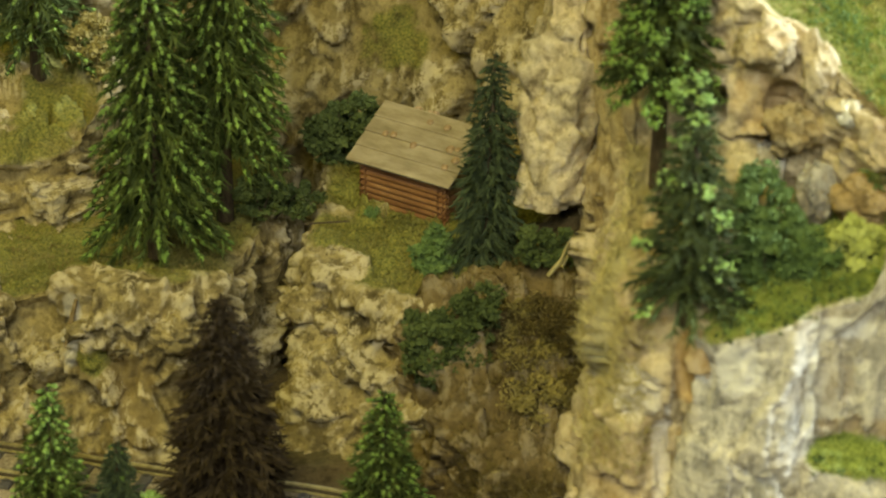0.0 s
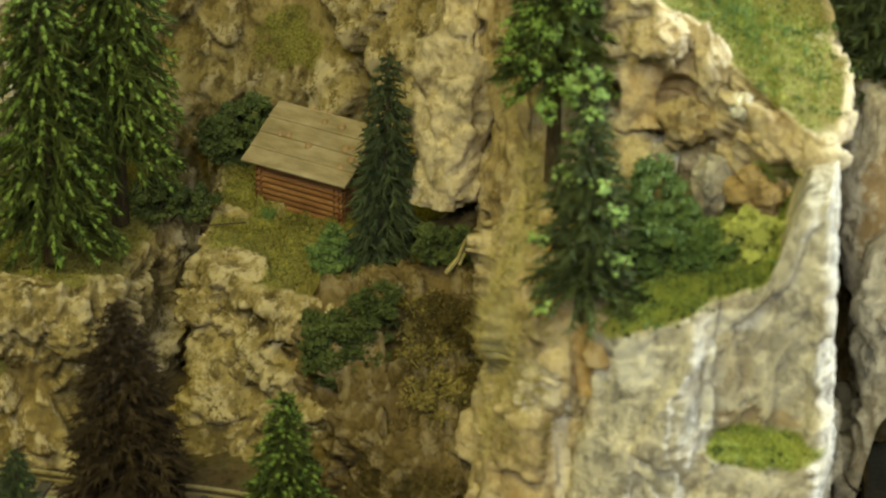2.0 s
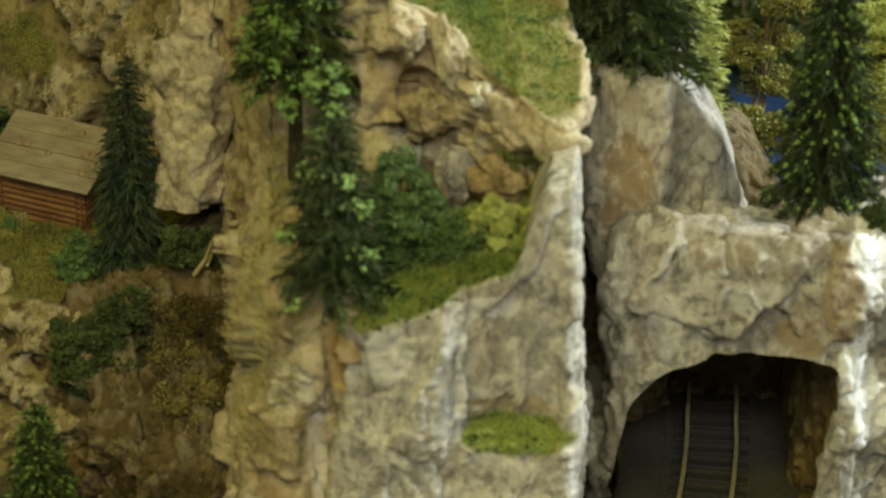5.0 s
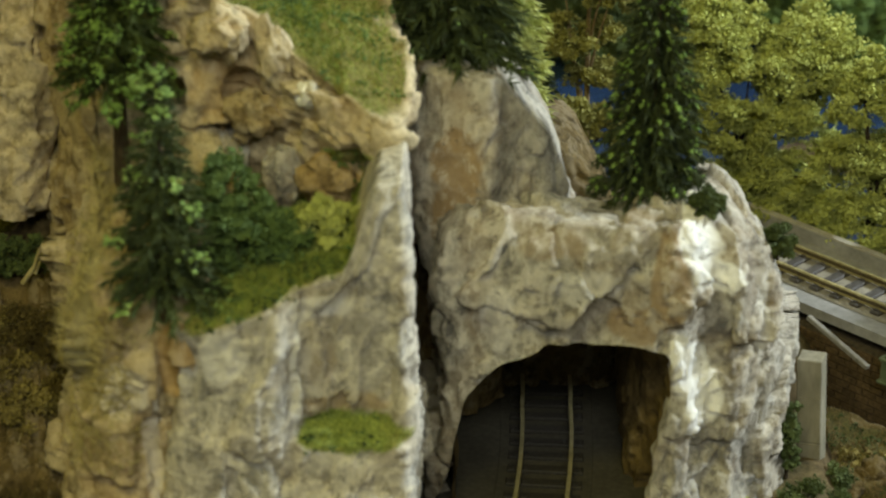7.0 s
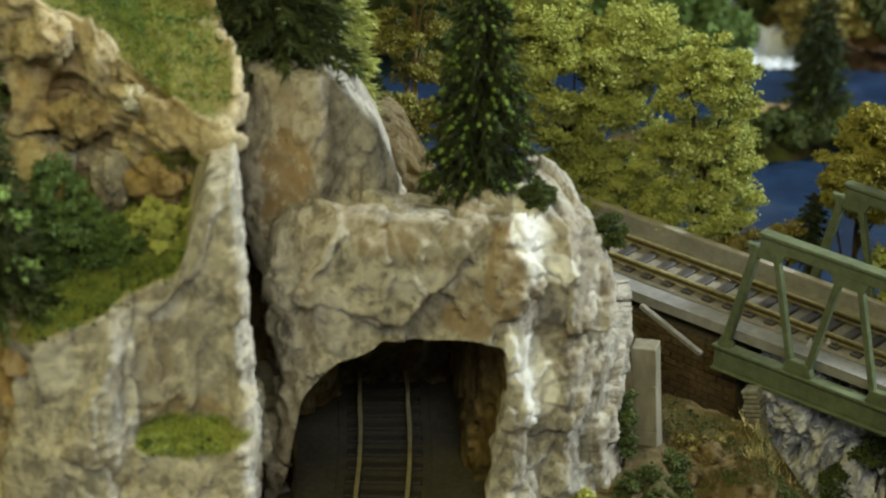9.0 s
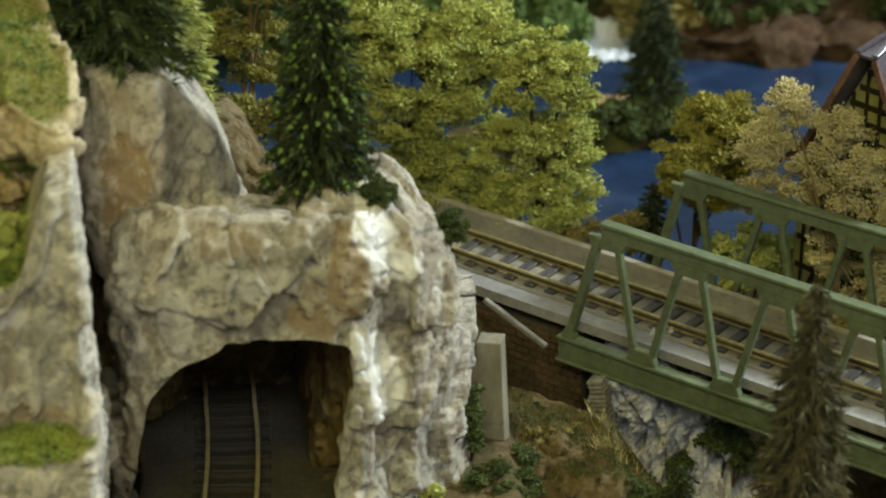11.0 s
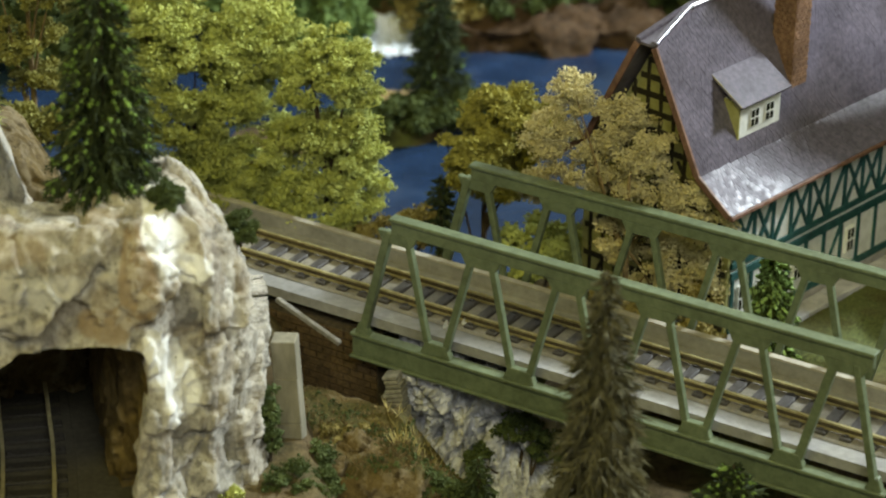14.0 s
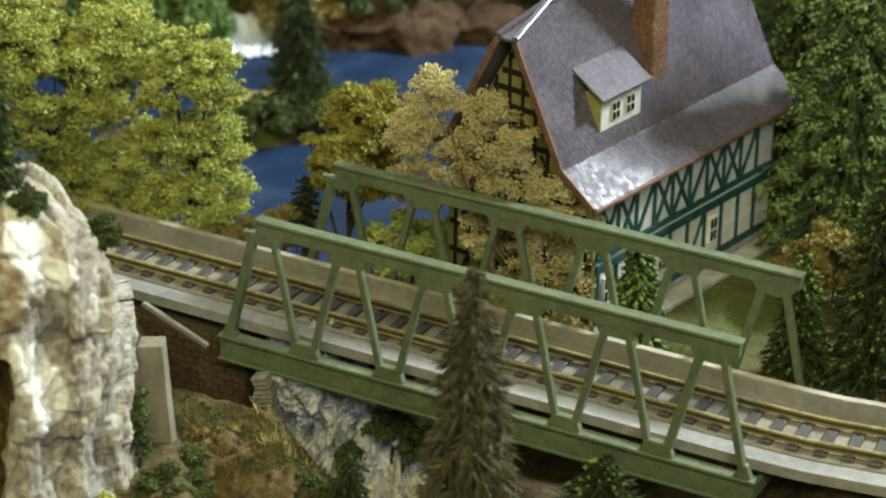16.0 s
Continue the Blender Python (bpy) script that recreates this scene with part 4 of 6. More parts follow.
def tunnel_jamb():
    """The rough tan side of the tunnel mouth, as deep as the rock is thick."""
    way = np.array([(51, 743), (49, 750), (46, 758), (41, 768), (37.5, 778), (37, 790), (37.5, 806)], float)
    t = np.linspace(0, 1, len(way))
    u = np.linspace(0, 1, 64)
    line = np.stack([np.interp(u, t, way[:, 0]), np.interp(u, t, way[:, 1])], 1)
    zs = np.arange(144, 221, 1.1)
    P = np.concatenate([np.c_[line[:, 0] - 9 * max(0, (z - 200) / 20) ** 2, line[:, 1], np.full(64, z)] for z in zs])
    f1, e1, t1 = facets(P * (1, 1, 0.6) / 17, 77, 1.6)
    f2, e2, t2 = facets(P * (1, 1, 0.6) / 7, 78, 1.6)
    d = 5 * f1 + 2.4 * f2 + 0.8 * fbm(P / 4, 3, 79, True)
    Q = P + d[:, None] * np.array([-0.8, -0.55, 0])
    i = np.arange(len(zs) - 1)[:, None] * 64 + np.arange(63)[None]
    me = big_mesh("tunnel_jamb", Q * MM, np.stack([i, i + 64, i + 65, i + 1], -1).reshape(-1, 4), True)
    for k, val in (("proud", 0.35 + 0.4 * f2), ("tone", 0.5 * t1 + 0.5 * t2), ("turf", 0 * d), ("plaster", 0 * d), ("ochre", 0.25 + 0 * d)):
        floats(me, k, val)
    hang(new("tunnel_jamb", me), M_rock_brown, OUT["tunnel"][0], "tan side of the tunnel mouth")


tunnel_jamb()


# ---------------------------------------------------------------- railway
def line_curve(points, step):
    pts = np.asarray(points, float)
    p = np.concatenate([[2 * pts[0] - pts[1]], pts, [2 * pts[-1] - pts[-2]]])
    out = []
    for i in range(1, len(p) - 2):
        u = np.linspace(0, 1, 50, endpoint=False)[:, None]
        p0, p1, p2, p3 = p[i - 1], p[i], p[i + 1], p[i + 2]
        out.append(0.5 * (2 * p1 + (p2 - p0) * u + (2 * p0 - 5 * p1 + 4 * p2 - p3) * u ** 2 + (3 * p1 - p0 - 3 * p2 + p3) * u ** 3))
    c = np.concatenate(out + [pts[-1:]])
    s = np.concatenate([[0], np.cumsum(np.linalg.norm(np.diff(c, axis=0), axis=1))])
    t = np.linspace(0, s[-1], max(2, int(round(s[-1] / step)) + 1))
    return np.stack([np.interp(t, s, c[:, a]) for a in range(3)], 1)


def sweep(path, profile, smooth=False):
    """The profile (offset to the left, height) in mm along the path."""
    path = np.asarray(path)
    d = np.gradient(path, axis=0)
    d[:, 2] = 0
    d /= np.linalg.norm(d, axis=1)[:, None]
    left = np.stack([-d[:, 1], d[:, 0], np.zeros(len(d))], 1)
    n = len(profile)
    V = np.concatenate([path[i] + left[i] * np.array(profile)[:, :1] + np.c_[np.zeros((n, 2)), np.array(profile)[:, 1]] for i in range(len(path))])
    F = [(i * n + k, i * n + (k + 1) % n, (i + 1) * n + (k + 1) % n, (i + 1) * n + k) for i in range(len(path) - 1) for k in range(n)]
    return V, np.array(F)


RAIL = [(-1.3, 0), (1.3, 0), (1.3, 0.45), (0.25, 0.6), (0.25, 1.9), (0.6, 2.1), (0.6, 2.8), (-0.6, 2.8), (-0.6, 2.1), (-0.25, 1.9), (-0.25, 0.6), (-1.3, 0.45)]


def track(name, points, label, bed=None, bed_mat=None, spacing=9.5, sleeper=(29, 4.2, 1.7), rail_mat=None, tie_mat=None, rail_shape=RAIL):
    """Gauge 16.5 mm; points are the rail foot's line in mm."""
    root = tagged(empty(name), label, "track")
    fine = line_curve(points, 4.0)
    for side in (-8.6, 8.6):
        d = np.gradient(fine, axis=0)
        d /= np.linalg.norm(d[:, :2], axis=1)[:, None]
        rail = fine + np.stack([-d[:, 1], d[:, 0], 0 * d[:, 0]], 1) * side
        v, f = sweep(rail, rail_shape)
        steel = hang(new("rail", big_mesh("rail", v * MM, f)), rail_mat or M_rail, root, "brass-toned metal rail")
        if rail_shape is RAIL:
            for o in (-0.34, 0.34):
                v, f = sweep(rail, [(o - 0.14, 0.55), (o + 0.14, 0.55), (o + 0.14, 2.05), (o - 0.14, 2.05)])
                hang(new("rail_web", big_mesh("rail_web", v * MM, f)), M_sleeper_brown, steel, "dark brown web of the rail")
    if bed:
        v, f = sweep(fine, bed)
        hang(new("track_bed", big_mesh("track_bed", v * MM, f)), bed_mat, root)
    ties = line_curve(points, spacing)
    bm = box_bm(-sleeper[0] / 2 * MM, sleeper[0] / 2 * MM, -sleeper[1] / 2 * MM, sleeper[1] / 2 * MM, -sleeper[2] * MM, 0, 0.0004)
    for s in (-1, 1):
        for o in (-2.2, 2.2):
            b2 = box_bm((s * 8.6 + o - 0.6) * MM, (s * 8.6 + o + 0.6) * MM, -0.001, 0.001, 0, 0.0006)
            tmp = bpy.data.meshes.new("tmp")
            b2.to_mesh(tmp)
            b2.free()
            bm.from_mesh(tmp)
            bpy.data.meshes.remove(tmp)
    me = bpy.data.meshes.new("sleeper")
    bm.to_mesh(me)
    bm.free()
    me.materials.append(tie_mat or M_sleeper)
    me.shade_flat()
    for i, p in enumerate(ties):
        q = ties[min(i + 1, len(ties) - 1)] - ties[max(i - 1, 0)]
        ob = new("sleeper", me)
        ob.parent = root
        ob.matrix_local = Matrix.Translation(Vector(p) * MM) @ Matrix.Rotation(math.atan2(q[1], q[0]) - math.pi / 2, 4, "Z")
    return root


BALLAST = [(-20, -4), (20, -4), (16, -1.2), (-16, -1.2)]
track("tunnel_track", [(3, 690, 149), (7.6, 748, 149), (9.2, 780, 149), (9.2, 810, 149), (6.8, 853, 149), (-12, 930, 149)], "railway track inside the rock tunnel, the shade put into its dark colours", BALLAST, M_tunnel, 9.5, (26, 4.6, 1.7), M_rail_bare, M_sleeper_shaded, [(-0.7, 0), (0.7, 0), (0.7, 3.0), (-0.7, 3.0)])
track("valley_track", [(-480, 704, 148.5), (-347, 708, 148.5), (-288, 707.5, 148.5), (-248, 710, 148.5), (-225, 710, 148.5), (-150, 704, 148.5), (-60, 660, 148.5)], "railway track with brass rails below the terrace cliff", BALLAST, M_ballast, 11, (29, 4.2, 1.7))

# ---------------------------------------------------------------- bridge
BRIDGE = pose(0.2173, 0.7881, 0.1481, 0, 0.9, -41.52)


def truss(root, y, outer):
    """One side of the bridge; y: across. outer: the side that faces away from the track."""
    side = tagged(empty("truss"), "")
    side.parent = root
    n, x0, x1, H = 6, -0.1098, 0.1026, 0.0521
    step = (x1 - x0) / n
    tops = [x0 + step * (i + 0.5) for i in range(n)]
    bots = [x0 + step * i for i in range(n + 1)]
    top = box_bm(-0.0952, 0.0952, y - 0.0026, y + 0.0026, H - 0.0012, H + 0.0002, 0.0003)
    part("chord_cap", top, M_bridge, side)
    part("top_chord", box_bm(-0.0946, 0.0946, y - 0.0015, y + 0.0015, H - 0.0062, H - 0.0012, 0.0003), M_bridge, side)
    part("bottom_chord", box_bm(x0 - 0.001, x1 + 0.001, y - 0.0013, y + 0.0013, -0.0085, -0.0005, 0.0003), M_bridge, side)
    part("bottom_flange", box_bm(x0 - 0.0015, x1 + 0.0015, y - 0.0027, y + 0.0027, -0.0005, 0.0009, 0.0003), M_bridge, side)
    part("bottom_flange", box_bm(x0 - 0.0015, x1 + 0.0015, y - 0.0027, y + 0.0027, -0.0098, -0.0085, 0.0003), M_bridge, side)
    for i, t in enumerate(tops):
        part("gusset_plate", prism_bm([(t - 0.0085, H - 0.006), (t + 0.0085, H - 0.006), (t + 0.006, H - 0.0105), (t - 0.006, H - 0.0105)], y - 0.0013, y + 0.0013, 0.0002), M_bridge, side)
        end = 0.0032 if i in (0, n - 1) else 0.0026
        part("diagonal", beam_bm((bots[i] + 0.003, y, 0.0005), (t - 0.0038, y, H - 0.006), 0.0028 if i else 0.0034, end), M_bridge, side)
        part("diagonal", beam_bm((t + 0.0038, y, H - 0.006), (bots[i + 1] - 0.003, y, 0.0005), 0.0028 if i < n - 1 else 0.0034, 0.0024), M_bridge, side)
    for i, t in enumerate(bots):
        a, c = max(x0, t - 0.0065), min(x1, t + 0.0065)
        part("gusset_plate", prism_bm([(a, 0.0008), (c, 0.0008), (c - 0.002, 0.0058), (a + 0.002, 0.0058)], y - 0.0016, y + 0.0016, 0.0003), M_bridge, side)


def bridge():
    root = tagged(empty("truss_bridge", BRIDGE), "green plastic truss bridge that carries the railway over the gorge", "bridge")
    truss(root, 0.0, -1)
    truss(root, 0.058, 1)
    for i in range(7):
        x = -0.1098 + 0.0354 * i
        part("cross_girder", box_bm(x - 0.0012, x + 0.0012, 0.001, 0.057, -0.008, -0.002, 0.0003), M_bridge, root)
    return root


bridge()


def deck():
    root = tagged(empty("bridge_deck"), "grey plastic trough deck with low parapets under the track", "deck")
    d = BRIDGE.to_3x3() @ Vector((1, 0, 0))
    c = BRIDGE @ Vector((0, 0.029, 0.0045))
    pts = []
    for s in (-0.27, -0.2, -0.11, 0, 0.10):
        pts.append(c + d * s)
    # past the bridge the line bends away to the right
    a = math.atan2(d.y, d.x)
    p = pts[-1].copy()
    for i in range(6):
        a += math.radians(4.0)
        p = p + Vector((math.cos(a), math.sin(a), 0)) * 0.03
        pts.append(p.copy())
    return root, [tuple(v / MM for v in p) for p in pts]


M_coping = mottled("deck_coping", (0.30, 0.27, 0.21), (0.40, 0.37, 0.30), (0.50, 0.47, 0.39), 120, 0.7)
root, DECK = deck()
path = line_curve(DECK, 5)
v, f = sweep(path, [(-24, -3.0), (24, -3.0), (24, 0), (-24, 0)])
hang(new("deck_plate", big_mesh("deck_plate", v * MM, f)), M_deck, root)
v, f = sweep(path, [(21.8, 0), (24, 0), (24, 5.6), (21.8, 5.6)])
parapet = hang(new("parapet", big_mesh("parapet", v * MM, f)), M_deck, root)
v, f = sweep(path, [(21.4, 5.6), (24.4, 5.6), (24.4, 6.4), (21.4, 6.4)])
hang(new("coping", big_mesh("coping", v * MM, f)), M_coping, parapet, "pale worn coping edge")
v, f = sweep(path, [(-24, 0), (-21.5, 0), (-21.5, 1.0), (-24, 1.0)])
hang(new("parapet", big_mesh("parapet", v * MM, f)), M_deck, root)
v, f = sweep(path, [(-14, 0.3), (14, 0.3), (13, 1.0), (-13, 1.0)])
hang(new("sleeper_bed", big_mesh("sleeper_bed", v * MM, f)), M_gap, root)
track("bridge_track", [(x, y, z + 2.2) for x, y, z in DECK], "railway track with brass rails and dark sleepers on the bridge", None, None, 9.5, (25, 4.4, 2.1))


# pier, prop and brick abutment at the bridge's end
M_pier = mottled("cast_pier", (0.19, 0.172, 0.118), (0.255, 0.232, 0.162), (0.32, 0.29, 0.21), 220, 0.85, stretch=(1, 1, 0.3), height=0.0004)
root = tagged(empty("bridge_pier", pose(0.1063, 0.796, 0.079, 1, -3.4, -18)), "beige cast pier post at the tunnel rock", "pier")
part("post", box_bm(-0.0045, 0.0042, -0.004, 0.004, 0, 0.105, 0.0003), M_pier, root)
for i, z in enumerate((0.018, 0.036, 0.054, 0.072, 0.09)):
    part("form_board", box_bm(-0.0042 + 0.0002 * i, 0.0040, -0.0045, -0.0038, z - 0.0165, z + 0.0005), M_pier, root)
M_prop = mottled("grey_prop", (0.14, 0.13, 0.10), (0.20, 0.185, 0.15), (0.26, 0.24, 0.20), 400, 0.7)
tagged(part("prop_bar", beam_bm((0.1050, 0.859, 0.1672), (0.1250, 0.8352, 0.1592), 0.0022, 0.0018), M_prop, None), "thin grey prop bar under the deck edge", "prop")

M_rock_pale = mottled("course_stone", (0.13, 0.12, 0.09), (0.22, 0.205, 0.155), (0.31, 0.29, 0.23), 300, 0.85, vary=0.25, height=0.0003)
M_brick = mottled("abutment_brick", (0.05, 0.032, 0.014), (0.09, 0.058, 0.026), (0.14, 0.095, 0.042), 500, 0.85, vary=0.4)
M_mortar = mottled("abutment_mortar", (0.06, 0.045, 0.025), (0.09, 0.07, 0.04), (0.13, 0.10, 0.06), 600, 0.9)
ABUT = BRIDGE @ Matrix.Translation((-0.156, 0.006, -0.062))
root = tagged(empty("brick_abutment", ABUT), "dark brown brick abutment under the deck", "abutment")
part("core", box_bm(0, 0.052, 0.0006, 0.045, 0, 0.0585), M_mortar, root)
V, F = [], []
for row in range(19):
    for k in range(-1, 9):
        a = max(0.0002, k * 0.0062 + (0.0031 if row % 2 else 0))
        c = min(0.0518, k * 0.0062 + 0.0057 + (0.0031 if row % 2 else 0))
        if c - a < 0.0012:
            continue
        o = random.uniform(-0.0002, 0.0002)
        bmb = box_bm(a, c, -0.0004 + o, 0.001, row * 0.003 + 0.0003, row * 0.003 + 0.0027)
        base = len(V)
        bmb.verts.index_update()
        V += [tuple(q.co) for q in bmb.verts]
        F += [[q.index + base for q in fc.verts] for fc in bmb.faces]
        bmb.free()
hang(new("brick", mesh_of("brick", V, F)), M_brick, root)["kind"] = "stuff"


wing = tagged(empty("wing_wall", pose(0.1525, 0.832, 0.112, 0, 0, -30)), "pale layered stone wing wall under the bridge", "wall")
rw = np.random.default_rng(44)
for i in range(18):
    z = i * 1.8
    x_a = -9.0 + 0.2 * i + rw.uniform(-0.8, 0.8)
    part("stone_course", box_bm(x_a * MM, (0.5 + rw.uniform(-0.6, 0.6)) * MM, rw.uniform(-0.7, 0.3) * MM, 0.006, (z + 0.15) * MM, (z + 1.5) * MM, 0.0002, pose(0, 0, 0, 0, -14, 0)), M_rock_pale, wing)


# ---------------------------------------------------------------- log hut
def log_hut():
    M_log = mottled("hut_log", (0.12, 0.05, 0.018), (0.21, 0.095, 0.034), (0.33, 0.18, 0.075), 260, 0.75, stretch=(0.25, 1, 1), vary=0.3, height=0.0002)
    M_board = mottled("hut_board", (0.20, 0.155, 0.085), (0.30, 0.24, 0.145), (0.39, 0.32, 0.21), 240, 0.8, stretch=(0.3, 1, 1), vary=0.18, height=0.0002)
    M_stone = mottled("roof_stone", (0.22, 0.14, 0.065), (0.31, 0.21, 0.11), (0.40, 0.29, 0.17), 400, 0.85, vary=0.3)
    root = tagged(empty("log_hut", pose(-0.248, 0.826, 0.2055, 0, 0, -19.67)), "red-brown log hut with a stone-weighted board roof on the terrace", "hut")
    L, W, H, n = 34.0, 40.0, 18.0, 8
    h = H / n
    for i in range(n):
        for (a, c) in (((-2.0, 0), (L + 2.0, 0)), ((-2.0, W), (L + 2.0, W))):
            v, f = tube([(a[0], a[1], h * (i + 0.5)), (c[0], c[1], h * (i + 0.5))], [h * 0.56] * 2, 8)
            hang(new("log", big_mesh("log", v * MM, f, True)), M_log, root)
        for x in (0, L):
            v, f = tube([(x, -2.0, h * (i + 1.0)), (x, W + 2.0, h * (i + 1.0))], [h * 0.56] * 2, 8)
            hang(new("log", big_mesh("log", v * MM, f, True)), M_log, root)
    part("wall_core", box_bm(0, L * MM, 0, W * MM, 0, H * MM), M_log, root)
    ridge = 19.0 + 12.6
    for x in (0.0, L):
        part("gable", prism_bm([(0, 18 * MM), (W * MM, 18 * MM), (W / 2 * MM, (ridge - 2.2) * MM)], -0.0006, 0.0006), M_log, root).matrix_local = pose(x * MM, 0, 0, 0, 0, 90)
    slope = math.atan2(12.6, 24.0)
    r = np.random.default_rng(4)
    for side in (0, 1):
        m = pose(0, -0.004, 0.019, math.degrees(slope)) if side == 0 else pose(0, 0.044, 0.019, -math.degrees(slope))
        for row in range(4):
            x = -6.0
            while x < 38.5:
                ln = 60
                e = min(39.0 + r.uniform(-0.5, 0.6), x + ln)
                y0, y1 = row * 6.9, row * 6.9 + 7.6
                if side:
                    y0, y1 = -y1, -y0
                z = 0.55 * row + r.uniform(-0.12, 0.12)
                b = part("roof_board", box_bm(x * MM, (e - 0.25) * MM, y0 * MM, y1 * MM, z * MM, (z + 1.0) * MM, 0.0002), M_board, root)
                b.matrix_local = m
                x = e
        for k in range(9):
            px, py = r.uniform(-2, 36), r.uniform(4, 25)
            bm = bmesh.new()
            bmesh.ops.create_icosphere(bm, subdivisions=2, radius=r.uniform(0.9, 1.6) * MM)
            for q in bm.verts:
                q.co *= 1 + 0.35 * noise.noise(q.co * 900 + Vector((k, side, 0)))
                q.co.z *= 0.6
            st = part("roof_stone", bm, M_stone, root, smooth=True)
            st.matrix_local = m @ pose(px * MM, (py if side == 0 else -py) * MM, (1.2 + 0.55 * (py // 6.9)) * MM)
    return root


log_hut()
tagged(part("stick", beam_bm((-0.263, 0.798, 0.2095), (-0.247, 0.803, 0.2105), 0.0005, 0.0005, 0), M_bark, None), "thin dark stick lying on the terrace edge", "stick")


# ---------------------------------------------------------------- half-timbered house
def timber_house():
    M_slate = mottled("slate_shingle", (0.08, 0.068, 0.09), (0.108, 0.094, 0.12), (0.14, 0.122, 0.155), 500, 0.2, spec=0.8, vary=0.10)
    M_under = mottled("roof_underlay", (0.10, 0.085, 0.09), (0.14, 0.12, 0.125), (0.18, 0.155, 0.16), 300, 0.5)
    M_timber = mottled("teal_timber", (0.012, 0.05, 0.05), (0.022, 0.085, 0.08), (0.04, 0.12, 0.115), 300, 0.6, vary=0.2)
    M_dark = mottled("dark_timber", (0.015, 0.013, 0.008), (0.03, 0.025, 0.014), (0.05, 0.042, 0.022), 300, 0.7)
    M_white = mottled("white_infill", (0.62, 0.62, 0.56), (0.74, 0.74, 0.68), (0.80, 0.80, 0.75), 200, 0.7)
    M_yellow = mottled("yellow_infill", (0.28, 0.27, 0.09), (0.36, 0.345, 0.13), (0.43, 0.41, 0.18), 200, 0.7)
    M_trim = mottled("red_trim", (0.11, 0.055, 0.035), (0.17, 0.09, 0.06), (0.23, 0.13, 0.09), 300, 0.55)
    M_chim = mottled("chimney_brick", (0.11, 0.06, 0.035), (0.19, 0.105, 0.06), (0.27, 0.165, 0.10), 600, 0.8, vary=0.3)
    M_pane = material("house_pane", 0.08, 0, 0.6)[0]
    M_pane.node_tree.nodes["Principled BSDF"].inputs["Base Color"].default_value = (0.012, 0.012, 0.01, 1)
    M_plinth = mottled("house_plinth", (0.30, 0.28, 0.26), (0.40, 0.38, 0.36), (0.50, 0.48, 0.45), 200, 0.8)
    root = tagged(empty("timber_house", pose(0.288, 0.857, 0.1395, 0, 0, 36.85)), "half-timbered house with a steep grey slate roof beyond the bridge", "house")
    x0, x1, D, H = -14.0, 108.0, 71.0, 57.0

    def bx(name, a, b, c, d, e, f, mat, bevel=0.0002, parent=root):
        return part(name, box_bm(a * MM, b * MM, c * MM, d * MM, e * MM, f * MM, bevel), mat, parent)

    wall = bx("wall", x0, x1, 0, D, 4, H + 3, M_white, 0)
    bx("plinth", x0 - 1, x1 + 1, -1, D + 1, -4, 4, M_plinth)
    # gable wall at the end that faces the river
    prof = [(0, 4), (71, 4), (71, 60), (62, 71), (42, 108), (29, 108), (9, 71), (0, 60)]
    g = part("gable_wall", prism_bm([(a * MM, b * MM) for a, b in prof], -0.0004, 0.0012), M_yellow, root)
    g.matrix_local = pose((x0 - 0.8) * MM, 0, 0, 0, 0, 90)
    # beams of the front: sill, middle rail, head, posts and braces
    for z, h in ((4, 3), (26.5, 3.4), (31.5, 2.6), (53.5, 3.2)):
        bx("beam", x0 - 0.5, x1 + 0.5, -0.9, 0.2, z, z + h, M_timber)
    posts = np.arange(x0 + 1, x1, 12.1)
    for i, x in enumerate(posts):
        bx("post", x - 0.9, x + 0.9, -0.8, 0.2, 7, 26.5, M_timber)
        bx("post", x - 0.9, x + 0.9, -0.8, 0.2, 34, 53.5, M_timber)
        if i < len(posts) - 1:
            y = -0.0003
            for (a, b) in (((x + 1, 34.5), (x + 11.1, 53)), ((x + 11.1, 34.5), (x + 1, 53))):
                if i % 3 != 2 or a[0] < b[0]:
                    part("brace", beam_bm((a[0] * MM, y, a[1] * MM), (b[0] * MM, y, b[1] * MM), 0.0016, 0.0012, 0.0001), M_timber, root)
            if i % 4 == 1:
                part("brace", beam_bm(((x + 1) * MM, y, 0.0075), ((x + 11.1) * MM, y, 0.026), 0.0011, 0.0012, 0.0001), M_timber, root)
            if i % 3 == 0:
                w = empty("window")
                w.parent = root
                bx("window_frame", x + 3.2, x + 8.7, -1.2, 0.1, 12, 23, M_white, 0.0002, w)
                for cx in (x + 3.9, x + 6.3):
                    for cz in (12.8, 18.0):
                        bx("pane", cx, cx + 1.7, -1.3, -0.6, cz, cz + 4.2, M_pane, 0, w)
    for i in range(11):
        y = 4 + i * 6.3
        top = min(71 + (y - 9) * 1.83, 71 + (62 - y) * 1.83, 107)
        bx("gable_post", x0 - 2.6, x0 - 1.2, y - 0.8, y + 0.8, 5, max(58, top), M_dark)
    for z in (5, 16, 28, 40, 52, 61, 70, 77, 84, 91, 98, 105):
        e = 0 if z < 60 else (z - 56) * 0.58
        bx("gable_rail", x0 - 2.5, x0 - 1.3, 1 + e, 70 - e, z, z + 2.4, M_dark)
    for i in range(5):
        for z, hh in ((31, 20), (8, 18), (56, 13)):
            y = 5 + i * 12.7
            if z < 50 or 14 < y < 46:
                part("gable_brace", beam_bm(((x0 - 1.9) * MM, (y if i % 2 else y + 8.5) * MM, z * MM), ((x0 - 1.9) * MM, (y + 8.5 if i % 2 else y) * MM, (z + hh) * MM), 0.0012, 0.0016, 0.0001), M_dark, root)
    # roof: a flared foot, the steep slope, half hips
    v0, v1 = -27.0, 117.0
